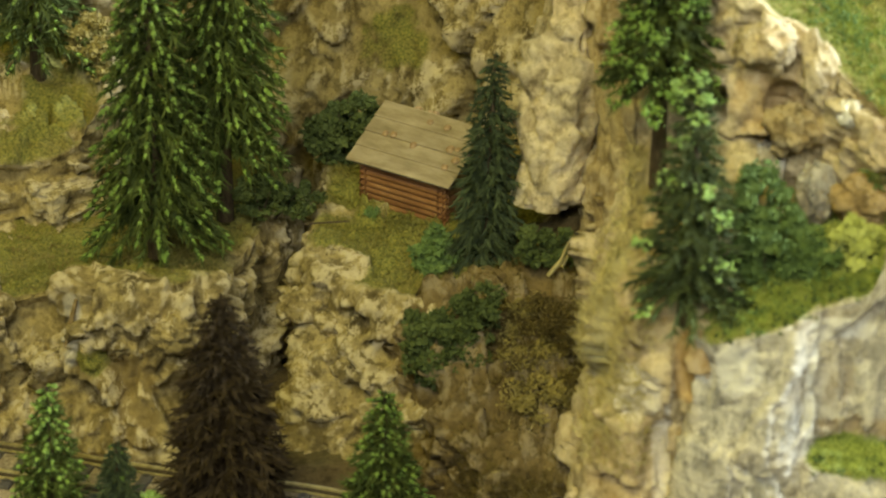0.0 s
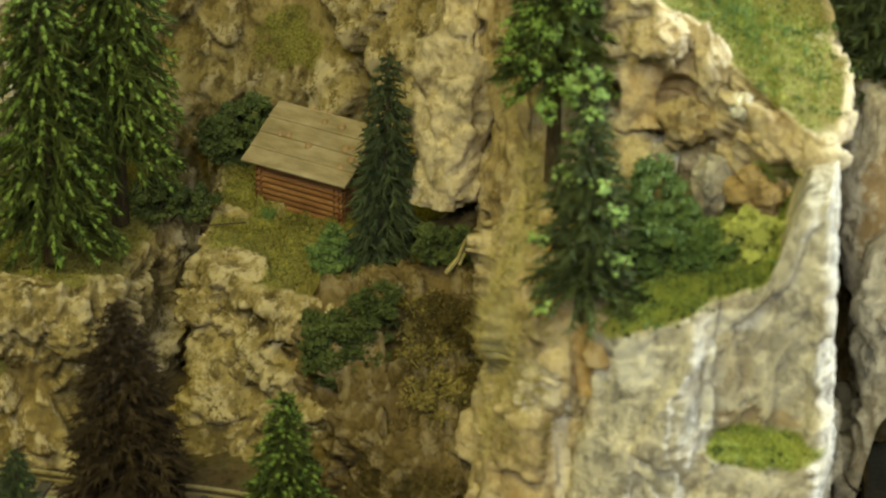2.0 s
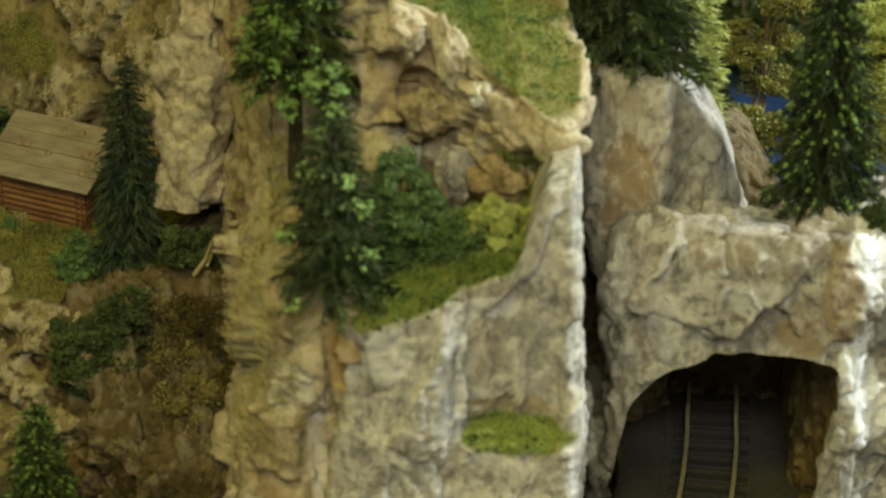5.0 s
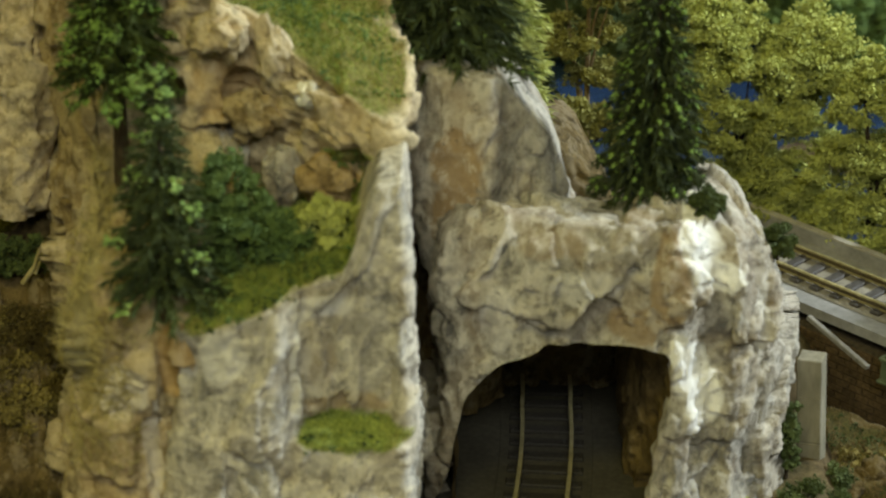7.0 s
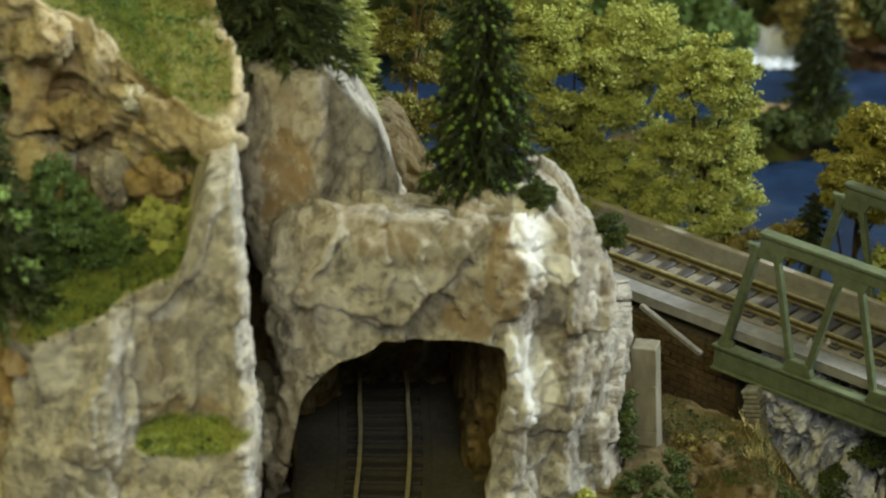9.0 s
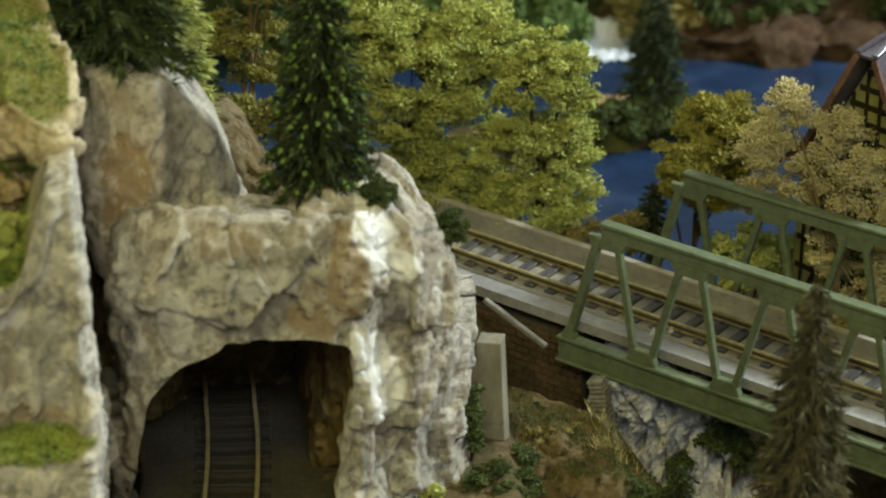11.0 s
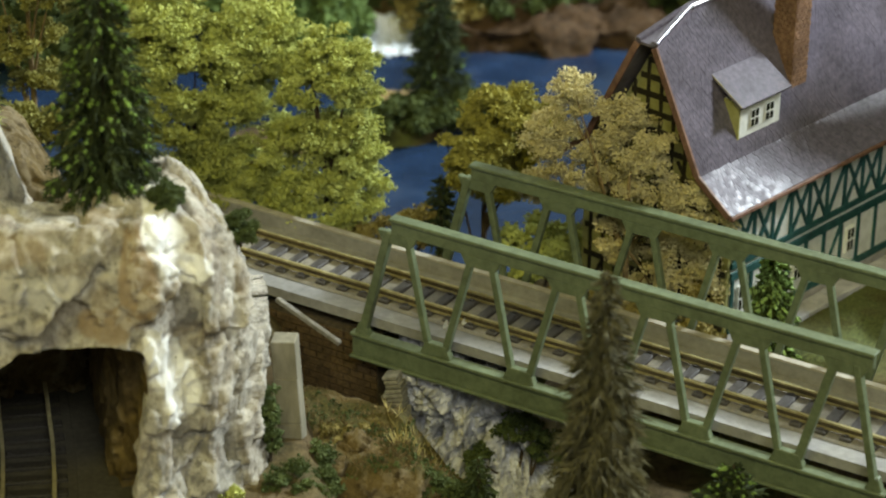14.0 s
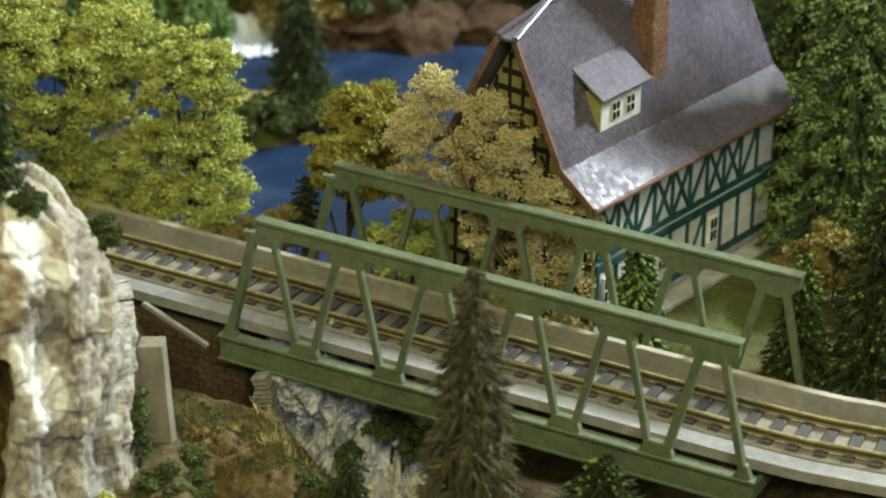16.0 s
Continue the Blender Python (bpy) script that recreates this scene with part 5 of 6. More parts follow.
    foot, brk, rdg = (-7.0, 59.5), (8.6, 71.0), (35.5, 124.0)
    hipz, hx = 116.0, 26.0
    hy = brk[0] + (hipz - brk[1]) / (rdg[1] - brk[1]) * (rdg[0] - brk[0])
    mirror = lambda y: 71.0 - y

    def slab(name, pts, mat, thick=1.2):
        bm = bmesh.new()
        lo = [bm.verts.new(Vector(p) * MM) for p in pts]
        f = bm.faces.new(lo)
        f.normal_update()
        n = f.normal.copy() * (1 if f.normal.z > 0 else -1)
        hi = [bm.verts.new(q.co + n * thick * MM) for q in lo]
        bm.faces.new(hi[::-1])
        for i in range(len(lo)):
            j = (i + 1) % len(lo)
            bm.faces.new((lo[i], lo[j], hi[j], hi[i]))
        bmesh.ops.recalc_face_normals(bm, faces=bm.faces[:])
        return part(name, bm, mat, root)

    for s in (0, 1):
        Y = mirror if s else (lambda y: y)
        slab("roof_slope", [(v0, Y(foot[0]), foot[1]), (v1, Y(foot[0]), foot[1]), (v1, Y(brk[0]), brk[1]), (v0, Y(brk[0]), brk[1])], M_under)
        slab("roof_slope", [(v0, Y(brk[0]), brk[1]), (v1, Y(brk[0]), brk[1]), (v1, Y(hy), hipz), (v1 - hx, Y(rdg[0]), rdg[1]), (v0 + hx, Y(rdg[0]), rdg[1]), (v0, Y(hy), hipz)], M_under)
    slab("roof_hip", [(v0, hy, hipz), (v0, mirror(hy), hipz), (v0 + hx, 35.5, 124)], M_slate)
    slab("roof_hip", [(v1, hy, hipz), (v1, mirror(hy), hipz), (v1 - hx, 35.5, 124)], M_under)
    # shingles, row on row
    r = np.random.default_rng(12)
    V, F = [], []

    def shingles(o, xd, ud, x_from, x_to, length, nrm, trim=None):
        rows = int(length / 2.1)
        for i in range(rows):
            u0 = i * length / rows
            x = x_from - (1.15 if i % 2 else 0)
            while x < x_to:
                a, c = max(x, x_from), min(x + 2.2, x_to)
                x += 2.3
                if c - a < 0.5 or (trim and not trim((a + c) / 2, u0)):
                    continue
                lift = 1.44 + r.uniform(-0.08, 0.08)
                p = [o + xd * a + ud * (u0 - 0.3) + nrm * lift, o + xd * c + ud * (u0 - 0.3) + nrm * lift, o + xd * c + ud * (u0 + 2.9) + nrm * 1.2, o + xd * a + ud * (u0 + 2.9) + nrm * 1.2,
                     o + xd * a + ud * (u0 - 0.3) + nrm * 1.1, o + xd * c + ud * (u0 - 0.3) + nrm * 1.1]
                b = len(V)
                V.extend(p)
                F.extend([(b, b + 1, b + 2, b + 3), (b + 4, b + 5, b + 1, b), (b + 4, b, b + 3, b + 3), (b + 1, b + 5, b + 2, b + 2)])

    X = np.array([1.0, 0, 0])
    for (p, q) in ((foot, brk), (brk, rdg)):
        ud = np.array([0, q[0] - p[0], q[1] - p[1]])
        ln = np.linalg.norm(ud)
        ud /= ln
        nrm = np.cross(X, ud)
        lim = (hipz - brk[1]) / (rdg[1] - brk[1]) * ln
        trim = None if p is foot else (lambda x, u, lim=lim, ln=ln: u < lim or v0 + hx * (u - lim) / (ln - lim) < x < v1 - hx * (u - lim) / (ln - lim))
        shingles(np.array([0, p[0], p[1]]), X, ud, v0, v1, ln, nrm, trim)
    me = mesh_of("shingle", np.array(V) * MM, [f if f[2] != f[3] else f[:3] for f in F])
    hang(new("shingle", me), M_slate, root, "grey glossy slate shingles")["kind"] = "stuff"
    for y, s in ((hy, 1), (mirror(hy), -1)):
        part("hip_ridge", beam_bm(((v0 - 0.4) * MM, y * MM, (hipz + 1.6) * MM), ((v0 + hx) * MM, 35.5 * MM, 125.6 * MM), 0.0026, 0.0018, 0.0004), M_slate, root)
    bx("ridge_cap", v0 + hx - 1, v1 - hx + 1, 33.6, 37.4, 123.6, 126.2, M_slate, 0.0006)
    bx("gutter", v0 - 0.5, v1 + 0.5, foot[0] - 1.6, foot[0] + 0.4, foot[1] - 1.2, foot[1] + 0.6, M_trim, 0.0003)
    for (p, q) in ((foot, brk), (brk, (hy, hipz))):
        part("verge_board", beam_bm(((v0 - 0.5) * MM, p[0] * MM, (p[1] + 0.2) * MM), ((v0 - 0.5) * MM, q[0] * MM, (q[1] + 0.2) * MM), 0.0011, 0.0026, 0.0001), M_trim, root)
        part("verge_board", beam_bm(((v0 - 0.5) * MM, mirror(p[0]) * MM, (p[1] + 0.2) * MM), ((v0 - 0.5) * MM, mirror(q[0]) * MM, (q[1] + 0.2) * MM), 0.0011, 0.0026, 0.0001), M_trim, root)
    # dormer with two small windows
    dm = empty("dormer")
    dm.parent = root
    bx("dormer_wall", 0, 26, 10.5, 30, 72, 92.5, M_white, 0, dm)
    bx("dormer_cheek", -0.6, 0.05, 10.3, 30, 72, 92.4, M_yellow, 0, dm)
    b = part("dormer_roof", box_bm(-0.003, 0.029, -0.003, 0.026, 0, 0.0012, 0.0002), M_slate, dm)
    b.matrix_local = pose(0, 0.0105, 0.0925, 32)
    for x in (6, 15.5):
        bx("dormer_frame", x + 0.6, x + 5.6, 9.9, 10.8, 80.5, 88.0, M_white, 0.0001, dm)
        for cx in (x + 0.8, x + 3.4):
            for cz in (81, 84.6):
                bx("dormer_pane", cx, cx + 1.8, 9.7, 10.2, cz, cz + 2.8, M_pane, 0, dm)
    ch = empty("chimney")
    ch.parent = root
    bx("stack", 39, 49, 15, 25, 74, 150, M_chim, 0.0002, ch)
    k = 0
    for z in np.arange(84, 149, 1.8):
        k += 1
        for j, x in enumerate(np.arange(39 + (1.2 if k % 2 else 0), 48.5, 2.5)):
            bx("brick", x, min(x + 2.2, 49), 14.7, 15.1, z, z + 1.5, M_chim, 0, ch)
        for y in np.arange(15 + (1.2 if k % 2 else 0), 24.5, 2.5):
            bx("brick", 38.7, 39.1, y, min(y + 2.2, 25), z, z + 1.5, M_chim, 0, ch)
    bx("chimney_cap", 38, 50, 14, 26, 150, 152, M_plinth, 0.0003, ch)
    return root


timber_house()
M_pave = mottled("paving", (0.34, 0.33, 0.36), (0.46, 0.45, 0.48), (0.56, 0.55, 0.57), 160, 0.8)
pv = tagged(empty("house_pavement", pose(0.288, 0.857, 0.1395, 0, 0, 36.85)), "pale paving strip along the house", "pavement", kind="structure")
for i in range(16):
    part("paving_slab", box_bm((-24 + i * 8.6) * MM, (-24 + i * 8.6 + 8.2) * MM, -0.010, -0.0015, -0.002, 0.0016 + 0.0002 * (i % 3), 0.0003), M_pave, pv)

# ---------------------------------------------------------------- trees and bushes
fir("fir_tree", (-308, 771, 206), 132, 23, "tall green model fir with light green tips on the terrace", M_needle, 1, 2.8, needle=6, boughs=320, tip_size=1.5, droop=0.75)
fir("fir_tree", (-294, 803, 208), 190, 22, "tall green model fir with a bare dark trunk foot", M_needle, 2, 2.6, bare=0.14, needle=6.5, boughs=380, tip_size=1.5, droop=0.8, power=0.7)
fir("fir_tree", (-376, 830, 236), 110, 22, "green model fir on the rear rock ledge", M_needle, 14, 1.0, bare=0.18, needle=6, boughs=180)
fir("fir_tree", (-257, 696, 146), 84, 21, "dark brown withered model fir before the track", M_needle_brown, 3, 0.0, needle=5, boughs=460, power=0.65)
fir("fir_tree", (-310, 676, 146), 54, 13, "small bright green model fir before the track", M_needle, 4, 1.5, needle=4, boughs=200)
fir("fir_tree", (-291, 686, 146), 31, 8, "little bluish model fir before the track", M_needle_blue, 15, 0.1, needle=4, boughs=110)
fir("fir_tree", (-205, 704, 146), 54, 15, "small bright green model fir below the brown slope", M_needle, 5, 1.6, needle=4.5, boughs=210)
fir("fir_tree", (-195, 790, 182), 103, 11.5, "slim dark bluish model fir beside the hut", M_needle_blue, 6, 0.0, needle=5.5, boughs=300, power=0.5, droop=0.7, lean=(3, 0))
fir("fir_tree", (-108, 694, 246), 80, 17, "green model fir with light green tufts on the mossy ledge", M_needle_dark, 7, 0.09, tip_mat=M_tip_pale, tip_size=1.6, needle=5, boughs=200, power=1.0, cluster=22)
fir("fir_tree", (-126, 736, 272), 90, 17, "bushy green model conifer above the mossy ledge", M_needle, 16, 0.6, bare=0.36, tip_size=1.2, needle=5, boughs=230, power=0.6, cluster=10)
fir("fir_tree", (40, 776, 248), 97, 18, "dense dark model fir on top of the tunnel rock", M_needle_dark, 8, 1.0, needle=5.5, boughs=340, tip_size=1.45, droop=0.7)
fir("fir_tree", (-27, 788, 286), 105, 25, "dark spreading model fir on the split crag", M_needle_dark, 17, 0.15, needle=6.5, boughs=300, droop=0.42, bare=0.08)
fir("fir_tree", (-8, 836, 238), 100, 15, "pale lime model conifer behind the crag", M_foam_lime, 18, 0.0, needle=5, boughs=260, power=0.5)
fir("fir_tree", (4, 880, 234), 25, 6, "tiny dark model fir behind the mound", M_needle_dark, 19, 0.0, needle=3, boughs=90)
fir("fir_tree", (187, 694, 146), 106, 17, "greyish tan model fir before the bridge", M_needle_tan, 9, 0.0, needle=7, boughs=330, droop=0.8, power=0.75)
fir("fir_tree", (287, 828, 139), 52, 11, "light green flocked model fir beyond the bridge", M_needle, 20, 3.0, needle=4, boughs=220, tip_size=1.5, tip_mat=M_tip_pale)
fir("fir_tree", (340, 797, 137), 55, 12, "green model fir beside the bridge end", M_needle, 23, 1.0, needle=4.5, boughs=210)
fir("fir_tree", (366, 784, 137), 100, 20, "tall dark model fir beside the line", M_needle_dark, 24, 0.7, needle=6, boughs=300)
fir("fir_tree", (398, 895, 140), 175, 34, "large green model fir at the corner of the house", M_needle_lush, 25, 0.9, needle=6.5, boughs=420, tip_size=1.7, droop=0.7, tip_mat=M_tip_lush, cluster=9)
fir("fir_tree", (432, 915, 140), 180, 34, "large green model fir behind the house garden", M_needle_lush, 26, 0.9, needle=6.5, boughs=420, tip_size=1.7, droop=0.7, tip_mat=M_tip_lush, cluster=9)
fir("fir_tree", (402, 962, 130), 190, 34, "large green model fir behind the house", M_needle_lush, 50, 0.9, needle=6.5, boughs=420, tip_size=1.7, droop=0.7, tip_mat=M_tip_lush, cluster=9)
fir("fir_tree", (241, 722, 108), 54, 30, "dark model fir in the gorge below the bridge", M_needle_dark, 27, 0.7, needle=6, boughs=260)
fir("fir_tree", (224, 1169, 104), 78, 15, "slim bluish model fir on the far river isle", M_needle_blue, 28, 0.1, needle=6, boughs=200, power=0.5)
fir("fir_tree", (183, 945, 140), 34, 6, "little bluish model fir behind the bridge", M_needle_blue, 29, 0.0, needle=4, boughs=110, power=0.5)
fir("fir_tree", (166, 780, 118), 20, 6, "tiny dark model fir on the gorge bank", M_needle_dark, 30, 0.0, needle=3, boughs=80)

crown("broadleaf_tree", (87, 982, 115), [(0, 0, 92, 32, 24, 36), (-18, 5, 110, 22, 20, 24), (18, -3, 66, 22, 18, 24), (25, 5, 100, 22, 20, 28), (8, -4, 50, 20, 16, 16), (28, -6, 36, 20, 14, 16), (-10, -6, 40, 22, 14, 16)], "yellow-olive foam broadleaf tree by the river", M_foam_olive, 21, 85, fleck=0.75, per=150, clumps=0.06, spread=5.0)
crown("broadleaf_tree", (138, 958, 121), [(0, 0, 84, 20, 18, 26), (-6, 0, 58, 20, 16, 18), (10, 0, 66, 13, 13, 20), (4, 0, 100, 16, 14, 16), (-2, -4, 36, 18, 12, 14), (12, -4, 44, 12, 10, 12)], "yellow-olive foam broadleaf tree by the river", M_foam_olive, 22, 75, fleck=0.72, per=150, clumps=0.06, spread=4.6)
crown("pine_tree", (22, 935, 147), [(-4, 0, 100, 18, 14, 7), (8, 0, 118, 16, 12, 7), (-10, 0, 128, 14, 12, 7), (2, 0, 84, 12, 12, 5)], "olive-brown model pine with a bare reddish trunk", M_foam_moss, 31, 135, fleck=0.9, per=70, clumps=0.09, spread=3.4, bark=M_bark_pale)
crown("broadleaf_tree", (200, 938, 100), [(-6, -8, 88, 14, 12, 14), (8, -2, 100, 17, 13, 15), (20, 2, 92, 14, 12, 13), (4, 0, 76, 16, 12, 12)], "mustard yellow foam tree behind the bridge", M_foam_yellow, 32, 80, fleck=0.9, per=150, clumps=0.07, spread=4.6)
crown("broadleaf_tree", (238, 858, 125), [(-17, 27, 106, 11, 7, 9), (-23, 30, 90, 11, 7, 10), (0, 18, 98, 12, 7, 11), (-7, 20, 80, 13, 7, 11), (8, 6, 80, 12, 7, 11), (7, 4, 92, 11, 6, 9), (20, -7, 74, 9, 6, 8), (30, -10, 66, 8, 5, 7), (-22, 29, 70, 11, 7, 9), (3, 6, 56, 13, 6, 11), (17, -5, 50, 11, 6, 11), (29, -9, 44, 8, 5, 10), (10, 1, 32, 13, 6, 10)], "lacy tan autumn tree behind the bridge", M_foam_tan, 33, 85, fleck=0.55, per=110, clumps=0.12, spread=3.8, bark=M_bark_pale)
crown("shrub", (250, 856, 124), [(-10, 0, 22, 15, 8, 16), (10, -8, 26, 14, 8, 18), (-26, 14, 26, 14, 8, 14)], "olive-brown foam shrub under the tan tree", M_foam_brown, 91, None, fleck=0.9, per=60, clumps=0.1, spread=3.4, category="bush")
crown("shrub", (213, 906, 139), [(0, 0, 18, 16, 12, 14), (14, 4, 14, 12, 10, 12)], "olive foam shrub behind the bridge", M_foam_olive, 34, None, fleck=1.0, per=60, clumps=0.1, spread=3.4, category="bush")
crown("shrub", (174, 946, 140), [(0, 0, 12, 8, 6, 9), (-18, 2, 8, 16, 8, 7), (-38, -4, 8, 14, 8, 7)], "brown dry shrubs on the river edge", M_foam_brown, 35, None, fleck=0.9, per=55, clumps=0.12, spread=3.0, category="bush")
crown("shrub", (376, 850, 139), [(0, 0, 22, 16, 12, 17), (14, -4, 16, 14, 12, 14), (-12, 6, 14, 12, 10, 12)], "dry brown shrub by the garden", M_foam_brown, 36, None, fleck=0.9, per=60, clumps=0.09, spread=3.4, category="bush")
crown("shrub", (-198, 752, 178), [(0, 0, 10, 13, 8, 12), (-7, 2, 18, 9, 7, 8), (8, 2, 16, 8, 6, 8)], "dark green foam bush on the slope edge", M_foam_dark, 37, None, fleck=1.0, per=70, clumps=0.16, spread=2.8, category="bush")
crown("shrub", (-195, 751, 180), [(0, 0, 14, 11, 6, 13), (8, 3, 28, 8, 5, 11), (-6, 0, 6, 9, 6, 8)], "dark green foam bush below the slim fir", M_foam_dark, 54, None, fleck=0.8, per=80, clumps=0.14, spread=3.4, category="bush")
crown("shrub", (-279, 690, 142), [(0, 0, 6, 4.5, 4, 6), (-2, 0, 11, 3.5, 3, 3.5)], "small light green foam bush before the track", M_tip_pale, 55, None, fleck=0.7, per=70, clumps=0.5, spread=2.2, category="bush")
crown("shrub", (14, 905, 214), [(0, 0, 10, 12, 6, 8), (14, 0, 8, 9, 6, 8), (-9, 0, 3, 8, 6, 6)], "yellow-green foam bush behind the mound", M_foam_moss, 56, None, fleck=0.9, per=70, clumps=0.14, spread=3.4, category="bush")
crown("shrub", (-211, 788, 202), [(0, 0, 8, 8, 7, 9)], "green leafy bush beside the hut", M_foam_green, 38, None, fleck=1.0, per=60, clumps=0.2, spread=2.6, category="bush")
crown("shrub", (-172, 780, 213), [(0, 0, 8, 8, 6, 8), (10, 2, 8, 6, 5, 7)], "dark green bush below the pillar", M_foam_dark, 39, None, fleck=1.0, per=55, clumps=0.16, spread=2.6, category="bush")
crown("shrub", (-262, 850, 212), [(0, 0, 16, 12, 9, 12), (-6, 0, 10, 10, 8, 10)], "dark green bush behind the hut", M_foam_dark, 40, None, fleck=1.1, per=60, clumps=0.14, spread=3.2, category="bush")
crown("shrub", (-280, 803, 208), [(0, 0, 8, 10, 7, 7), (10, 6, 6, 10, 7, 6)], "dark olive scrub at the crevice", M_foam_dark, 41, None, fleck=0.9, per=50, clumps=0.14, spread=2.8, category="bush")
crown("shrub", (-243, 816, 204), [(0, 0, 3, 3, 3, 4)], "small green bush at the hut wall", M_foam_green, 42, None, fleck=0.8, per=40, clumps=0.5, spread=1.6, category="bush")
crown("shrub", (-356, 832, 240), [(0, 0, 14, 12, 9, 12)], "reddish brown shrub on the rear ledge", M_foam_brown, 43, None, fleck=1.0, per=60, clumps=0.12, spread=3.2, category="bush")
crown("shrub", (-83, 712, 252), [(0, 0, 12, 14, 9, 13), (-8, 4, 22, 10, 8, 14), (10, 2, 8, 10, 8, 8)], "green foam bush on the mossy ledge", M_foam_green, 44, None, fleck=0.8, per=70, clumps=0.14, spread=3.2, category="bush")
crown("shrub", (-54, 714, 259), [(0, 0, 7, 10, 6, 8), (-8, 0, 9, 7, 5, 7), (8, 2, 9, 6, 5, 6)], "yellow-green leafy bush on the mossy ledge", M_foam_olive, 45, None, fleck=1.3, per=50, clumps=0.2, spread=2.4, category="bush")
crown("shrub", (58, 758, 254), [(0, 0, 4, 5, 4, 5)], "small dark green bush on the tunnel rock", M_foam_dark, 46, None, fleck=0.8, per=50, clumps=0.4, spread=2.2, category="bush")
crown("shrub", (83, 775, 233), [(0, 0, 4, 5.5, 4.5, 5.5)], "round dark green bush on the rock shoulder", M_foam_dark, 47, None, fleck=0.7, per=70, clumps=0.5, spread=1.8, category="bush")
crown("shrub", (118, 812, 131), [(0, 0, 2, 9, 6, 4), (14, 4, 1, 9, 6, 4), (-9, 0, 2, 6, 5, 4)], "olive brown scrub at the foot of the pier", M_foam_brown, 48, None, fleck=0.9, per=60, clumps=0.14, spread=3.0, category="bush")
crown("shrub", (192, 830, 104), [(0, 0, 16, 8, 5, 7), (-15, 0, 4, 6, 4, 6), (12, -4, 10, 9, 6, 8)], "green and olive scrub on the gorge rocks", M_foam_dark, 49, None, fleck=0.9, per=55, clumps=0.14, spread=3.0, category="bush")
crown("shrub", (95, 782, 134), [(0, 0, 4, 8, 5, 8), (-8, -3, -2, 8, 5, 8), (6, 0, -6, 8, 5, 8)], "dark olive bush at the bottom of the gorge", M_foam_dark, 92, None, fleck=0.8, per=60, clumps=0.14, spread=3.0, category="bush")
crown("shrub", (146, 785, 124), [(0, 0, 2, 9, 5, 6), (10, 0, -3, 9, 5, 6), (-9, 2, 4, 7, 5, 5), (-24, 6, 5, 9, 5, 3)], "dark olive bush at the bottom of the gorge", M_foam_dark, 93, None, fleck=0.8, per=60, clumps=0.14, spread=3.0, category="bush")
crown("shrub", (99, 766, 145), [(0, 0, 2, 6, 4, 5), (8, 4, -5, 7, 5, 6), (-7, -4, 0, 5, 4, 4), (10, 20, -4, 6, 6, 5), (4, -8, -2, 6, 4, 4)], "dark olive bush at the bottom of the gorge", M_foam_dark, 95, None, fleck=0.7, per=60, clumps=0.2, spread=2.6, category="bush")
crown("shrub", (74, 755, 146), [(0, 0, 1, 8, 4, 3), (-12, -3, 0, 6, 4, 2)], "yellow-green moss at the foot of the tunnel rock", M_foam_olive, 96, None, fleck=0.7, per=40, clumps=0.25, spread=1.8, category="moss")
crown("shrub", (92, 780, 166), [(0, 0, 0, 3, 3, 8), (1, 0, -12, 3, 3, 8)], "small dark shrub growing out of the rock side", M_foam_dark, 94, None, fleck=0.7, per=50, clumps=0.4, spread=2.0, category="bush")
crown("shrub", (-165, 758, 190), [(0, 0, 4, 14, 12, 8), (6, -14, -6, 14, 10, 8), (-8, 8, 10, 10, 8, 6)], "dry brown scrub on the earthy slope", M_foam_brown, 50, None, fleck=0.55, per=90, clumps=0.12, spread=4.5, category="bush")
crown("shrub", (-150, 752, 196), [(0, 0, 8, 9, 7, 12), (-4, -6, -8, 8, 6, 9), (-12, 4, 12, 9, 7, 8)], "dark dry brown scrub on the earthy slope", M_foam_rust, 52, None, fleck=0.5, per=90, clumps=0.12, spread=4.2, category="bush")
crown("shrub", (-146, 738, 176), [(0, 0, 4, 7, 5, 9), (-6, 0, -10, 6, 5, 7)], "dark dry brown scrub on the earthy slope", M_foam_rust, 53, None, fleck=0.5, per=80, clumps=0.12, spread=3.8, category="bush")
crown("shrub", (204, 1152, 108), [(0, 0, 8, 36, 10, 8), (30, 4, 6, 30, 10, 8)], "dark green scrub on the river isle", M_foam_dark, 51, None, fleck=1.6, per=50, clumps=0.06, spread=5.0, category="bush")
for i in range(16):
    x, y, s = -60 + i * 44, 1300 + 30 * math.sin(i * 2.3) - 0.1 * i, 46 + 12 * math.sin(i * 1.7)
    crown("shrub", (x, y, 108), [(0, 0, 16, s * 0.6, 16, 20), (s * 0.4, 6, 10, s * 0.5, 14, 18), (-s * 0.3, 10, 26, s * 0.4, 14, 20)], "dark woodland scrub beyond the river", (M_foam_dark, M_foam_green, M_foam_dark, M_foam_brown)[i % 4], 60 + i, None, fleck=2.4, per=45, clumps=0.03, spread=6.5, category="bush")


low = tagged(empty("lower_viaduct"), "grey stone wall of a lower track below the bridge end", "wall")
lp = line_curve([(282, 733, 119), (312, 741, 121), (345, 735, 122), (400, 716, 124)], 5)
for nm, prof, m in (("coping", [(-16, -3), (16, -3), (16, 0), (-16, 0)], M_deck), ("parapet", [(11, 0), (14, 0), (14, 5), (11, 5)], M_deck), ("wall_face", [(-13, -40), (13, -40), (13, -3), (-13, -3)], M_pier)):
    v, f = sweep(lp, prof)
    hang(new(nm, big_mesh(nm, v * MM, f)), m, low)

# turf fibres, straw and scrub
def spots_of(name, keep_if):
    ob, Q, green, K = OUT[name]
    return Q[keep_if(Q, green, K)]


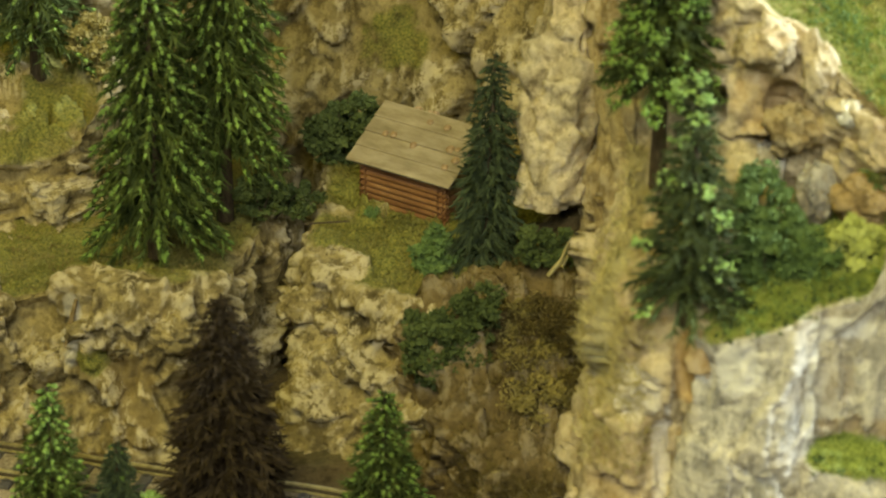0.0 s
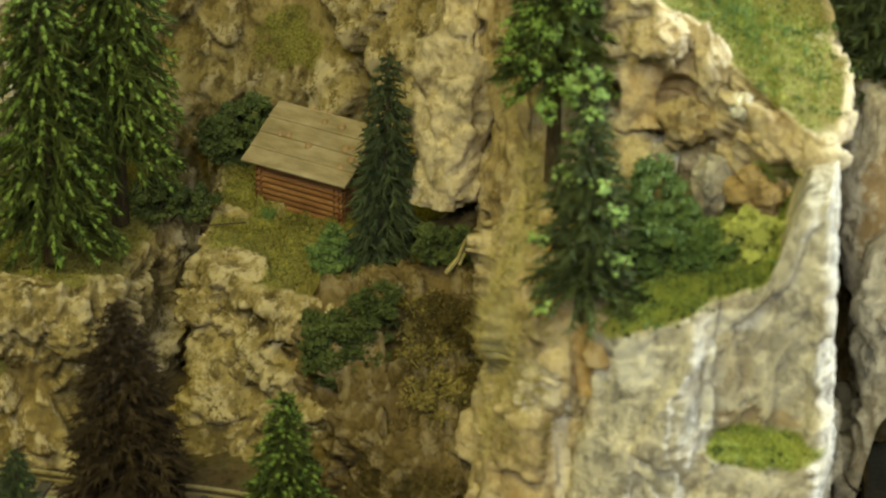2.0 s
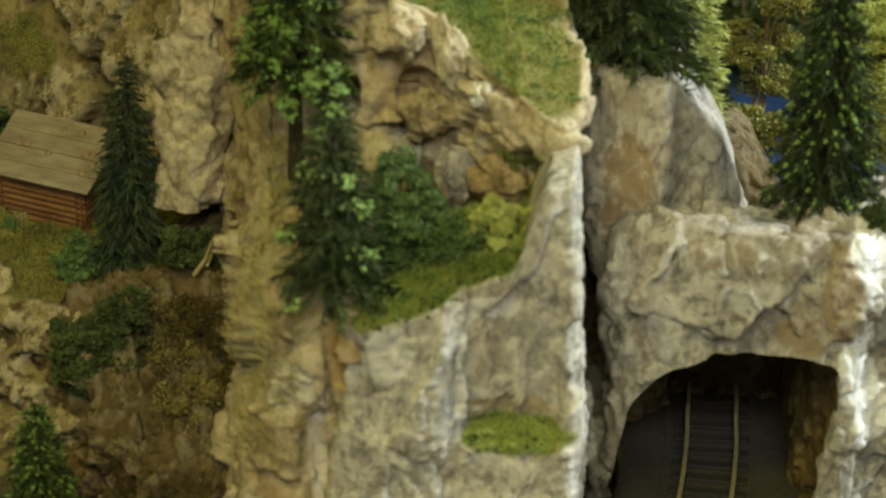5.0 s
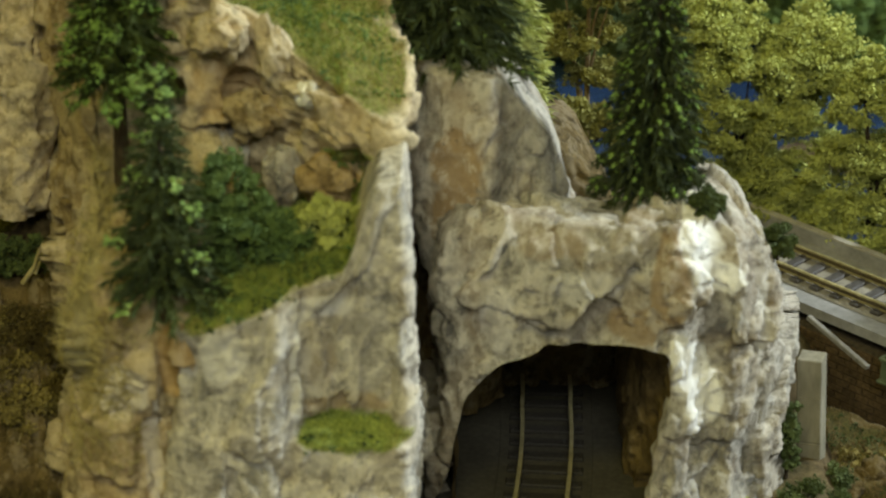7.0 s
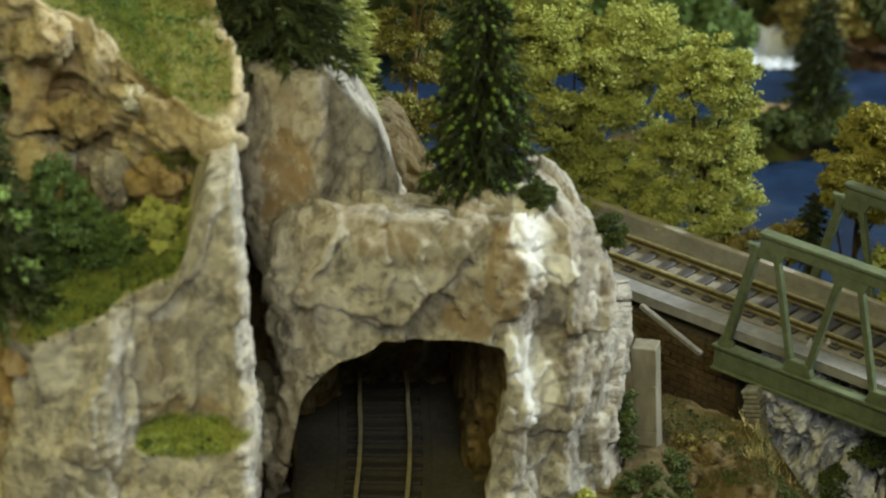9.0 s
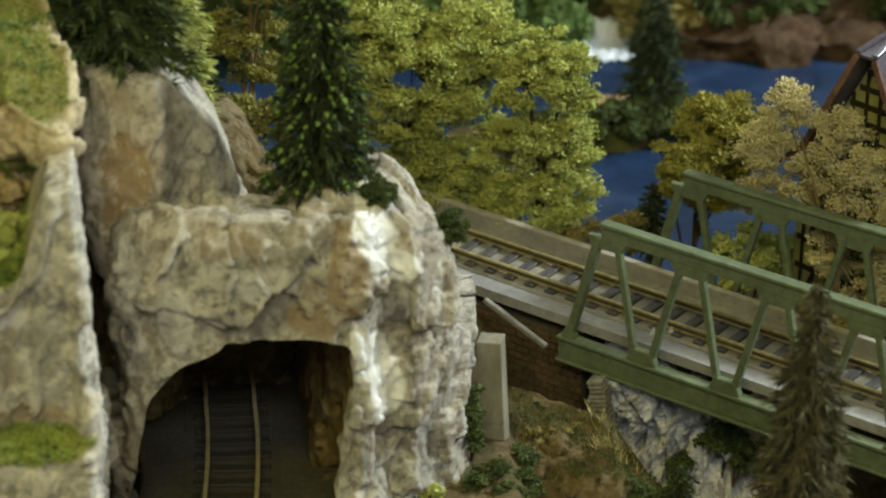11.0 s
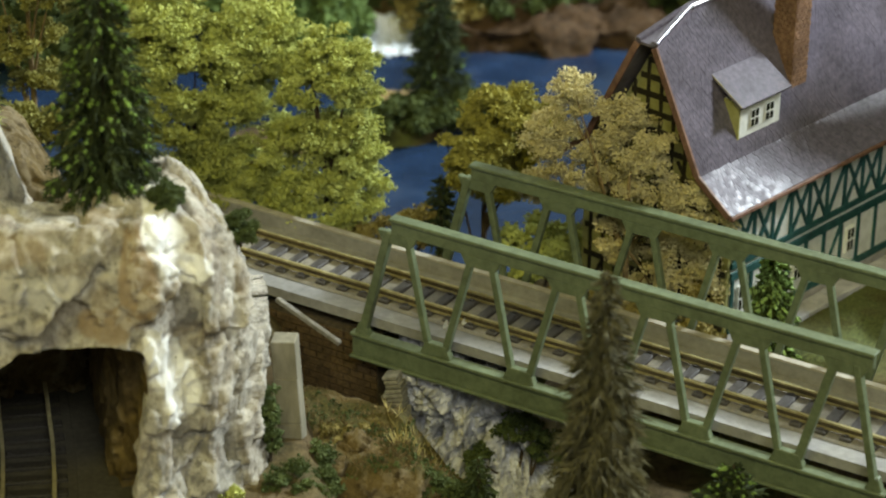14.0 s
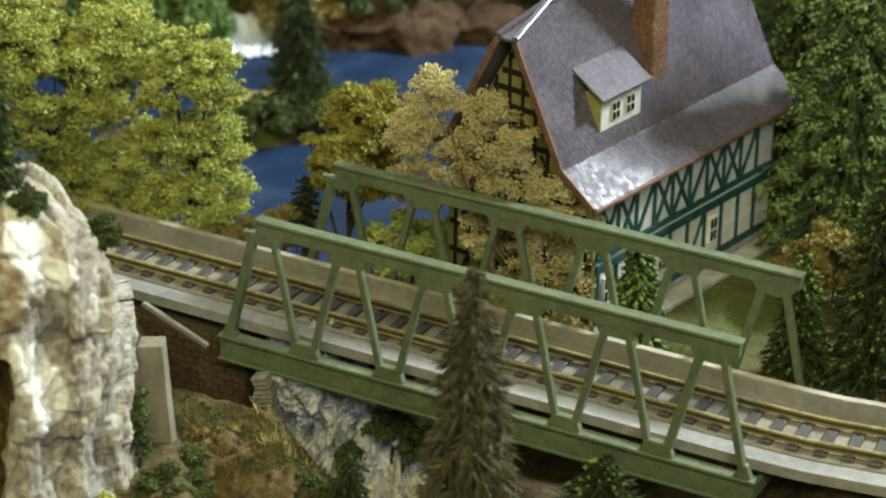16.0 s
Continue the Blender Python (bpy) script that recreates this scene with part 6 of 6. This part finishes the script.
on_turf = lambda Q, g, K: (g > 0.55) & (Q[:, 1] < 860)
for i, (k, mat, n, ln) in enumerate([("white", M_grass, 9000, 2.4), ("upper", M_grass, 9000, 2.0), ("block", M_grass_dry, 7000, 1.8), ("hut", M_grass_dry, 5000, 1.8), ("toe", M_bark_pale, 5000, 2.2)]):
    blades("grass", spots_of(k, on_turf), mat, n, ln, "short flocked grass fibres on the rock", seed=200 + i, width=0.45)
blades("straw", spots_of("flank", lambda Q, g, K: (K > -0.5) & (K < 0.4) & (Q[:, 0] < -116) & (Q[:, 1] < 745)), M_straw, 9000, 6.0, "dry straw fibres hanging over the rock flank", width=0.35, lean=1.2, seed=210)
blades("straw", spots_of("slope", lambda Q, g, K: (K > -0.95) & (Q[:, 0] > -188) & (Q[:, 1] < 800)), M_foam_rust, 14000, 7.0, "brown wiry scrub fibres on the earthy slope", width=0.3, lean=1.1, seed=212)
blades("straw", spots_of("slope", lambda Q, g, K: (K > -0.8) & (Q[:, 0] > -178) & (Q[:, 1] < 790)), M_straw, 700, 6.5, "pale dry twigs on the earthy slope", width=0.25, lean=1.3, seed=213)
blades("straw", spots_of("toe", lambda Q, g, K: (K > -0.2) & (Q[:, 0] > 140) & (Q[:, 0] < 158) & (Q[:, 1] > 800)), M_straw, 220, 7.0, "tuft of pale straw fibres under the bridge", width=0.5, lean=0.5, seed=211)


# looser tufts that break up the turf
for i, (k, mat, n, size) in enumerate([("upper", M_foam_green, 110, 0.75), ("white", M_foam_green, 110, 0.8), ("white", M_foam_dark, 90, 0.8), ("upper", M_foam_green, 120, 0.7), ("block", M_foam_brown, 120, 0.7), ("toe", M_foam_dark, 130, 0.9)]):
    r = np.random.default_rng(300 + i)
    sp = spots_of(k, on_turf)
    at = np.repeat(sp[r.integers(0, len(sp), n)], 12, 0) + r.normal(0, 1.5, (n * 12, 3)) * (1, 1, 0.3)
    v, f = flecks(at, r.uniform(0.4, 1.1, len(at)) * size, r)
    tagged(hang(new("turf_tuft", big_mesh("turf_tuft", v * MM, f)), mat), "loose foam tufts scattered over the turf", "grass", kind="stuff")

# fallen dead tree on the slope
for piece in ([tube([(-168, 776, 213), (-163, 772, 221), (-160, 768, 230)], [1.0, 0.8, 0.4], 6), tube([(-163, 773, 218), (-159, 775, 228)], [0.6, 0.3], 5)],
              [tube([(-196, 752, 182), (-186, 754, 188), (-172, 756, 192)], [0.5, 0.9, 0.6], 6), tube([(-189, 753, 186), (-193, 750, 190)], [0.5, 0.25], 5)]):
    tv, tf = join(piece)
    tagged(hang(new("dead_branch", big_mesh("dead_branch", tv * MM, tf, True)), M_straw), "bare yellowish dead branch on the slope", "branch")

tv, tf = tube([(-327, 731, 184), (-325.5, 733, 193), (-324, 735, 201)], [0.9, 1.1, 0.7], 6)
tagged(hang(new("dead_branch", big_mesh("dead_branch", tv * MM, tf, True)), M_bark_pale), "brown dead branch leaning on the rock face", "branch")

# white water
mat, nt, b = material("white_water", 0.4, 0, 0.5)
f = grain(nt, 60, 4, 0.6, (1, 1, 0.4))
nt.links.new(ramp(nt, f, [(0.36, (0.30, 0.36, 0.45)), (0.54, (0.80, 0.83, 0.86))]), b.inputs["Base Color"])
bm = bmesh.new()
bmesh.ops.create_grid(bm, x_segments=20, y_segments=20, size=0.5)
for v in bm.verts:
    u, w = v.co.x, v.co.y
    v.co = Vector((0.219 + u * 0.026, 1.262 + (w + 0.5) * 0.042, 0.1032 + 0.014 * max(0, w + 0.1) + 0.003 * noise.noise(Vector((u * 9, w * 7, 3)))))
tagged(part("waterfall", bm, mat, None, smooth=True), "small white cascade running into the river", "waterfall")

for i, (x, y, z, a) in enumerate([(240, 1296, 104, 8), (206, 1298, 106, 9), (232, 1326, 124, 9), (198, 1316, 120, 8), (256, 1310, 110, 7)]):
    stone = boulder(None, M_rock_ash, (x, y, z), (a, a * 0.8, a * 0.75), 500 + i, 20 * i)
    stone.name = "river_rock"
    tagged(stone, "grey rock beside the white cascade", "rock", "cascade rocks")

isle_stone = boulder(None, M_rock_ochre, (207, 1196, 103), (20, 9, 6), 560, 0)
isle_stone.name = "river_rock"
tagged(isle_stone, "low brown rock at the edge of the isle", "rock", "isle rocks")

# ---------------------------------------------------------------- the hall
M_wallp = mottled("hall_wall", (0.56, 0.57, 0.50), (0.64, 0.65, 0.57), (0.70, 0.71, 0.63), 3, 0.9)
M_floorp = mottled("hall_floor", (0.16, 0.13, 0.10), (0.22, 0.18, 0.14), (0.28, 0.23, 0.18), 4, 0.6)
M_skirt = mottled("layout_panel", (0.10, 0.07, 0.04), (0.14, 0.10, 0.06), (0.18, 0.13, 0.08), 12, 0.6, stretch=(1, 1, 8))
tagged(part("floor", box_bm(-3, 3, -2.5, 3.2, -1.0, -0.9), M_floorp, None), "grey-brown hall floor", "floor", kind="structure")
tagged(part("ceiling", box_bm(-3, 3, -2.5, 3.2, 1.8, 1.9), M_wallp, None), "plain pale hall ceiling", "ceiling", kind="structure")
for nm, bx in (("wall_north", (-3, 3, 3.2, 3.3)), ("wall_south", (-3, 3, -2.6, -2.5)), ("wall_east", (3, 3.1, -2.6, 3.3)), ("wall_west", (-3.1, -3, -2.6, 3.3))):
    tagged(part(nm, box_bm(*bx, -1.0, 1.9), M_wallp, None), "plain pale hall wall", "wall", kind="structure")
tagged(part("layout_base", box_bm(-0.698, 0.753, 0.482, 1.713, -0.9, 0.075), M_skirt, None), "brown panelled base that carries the model layout", "table", kind="structure")
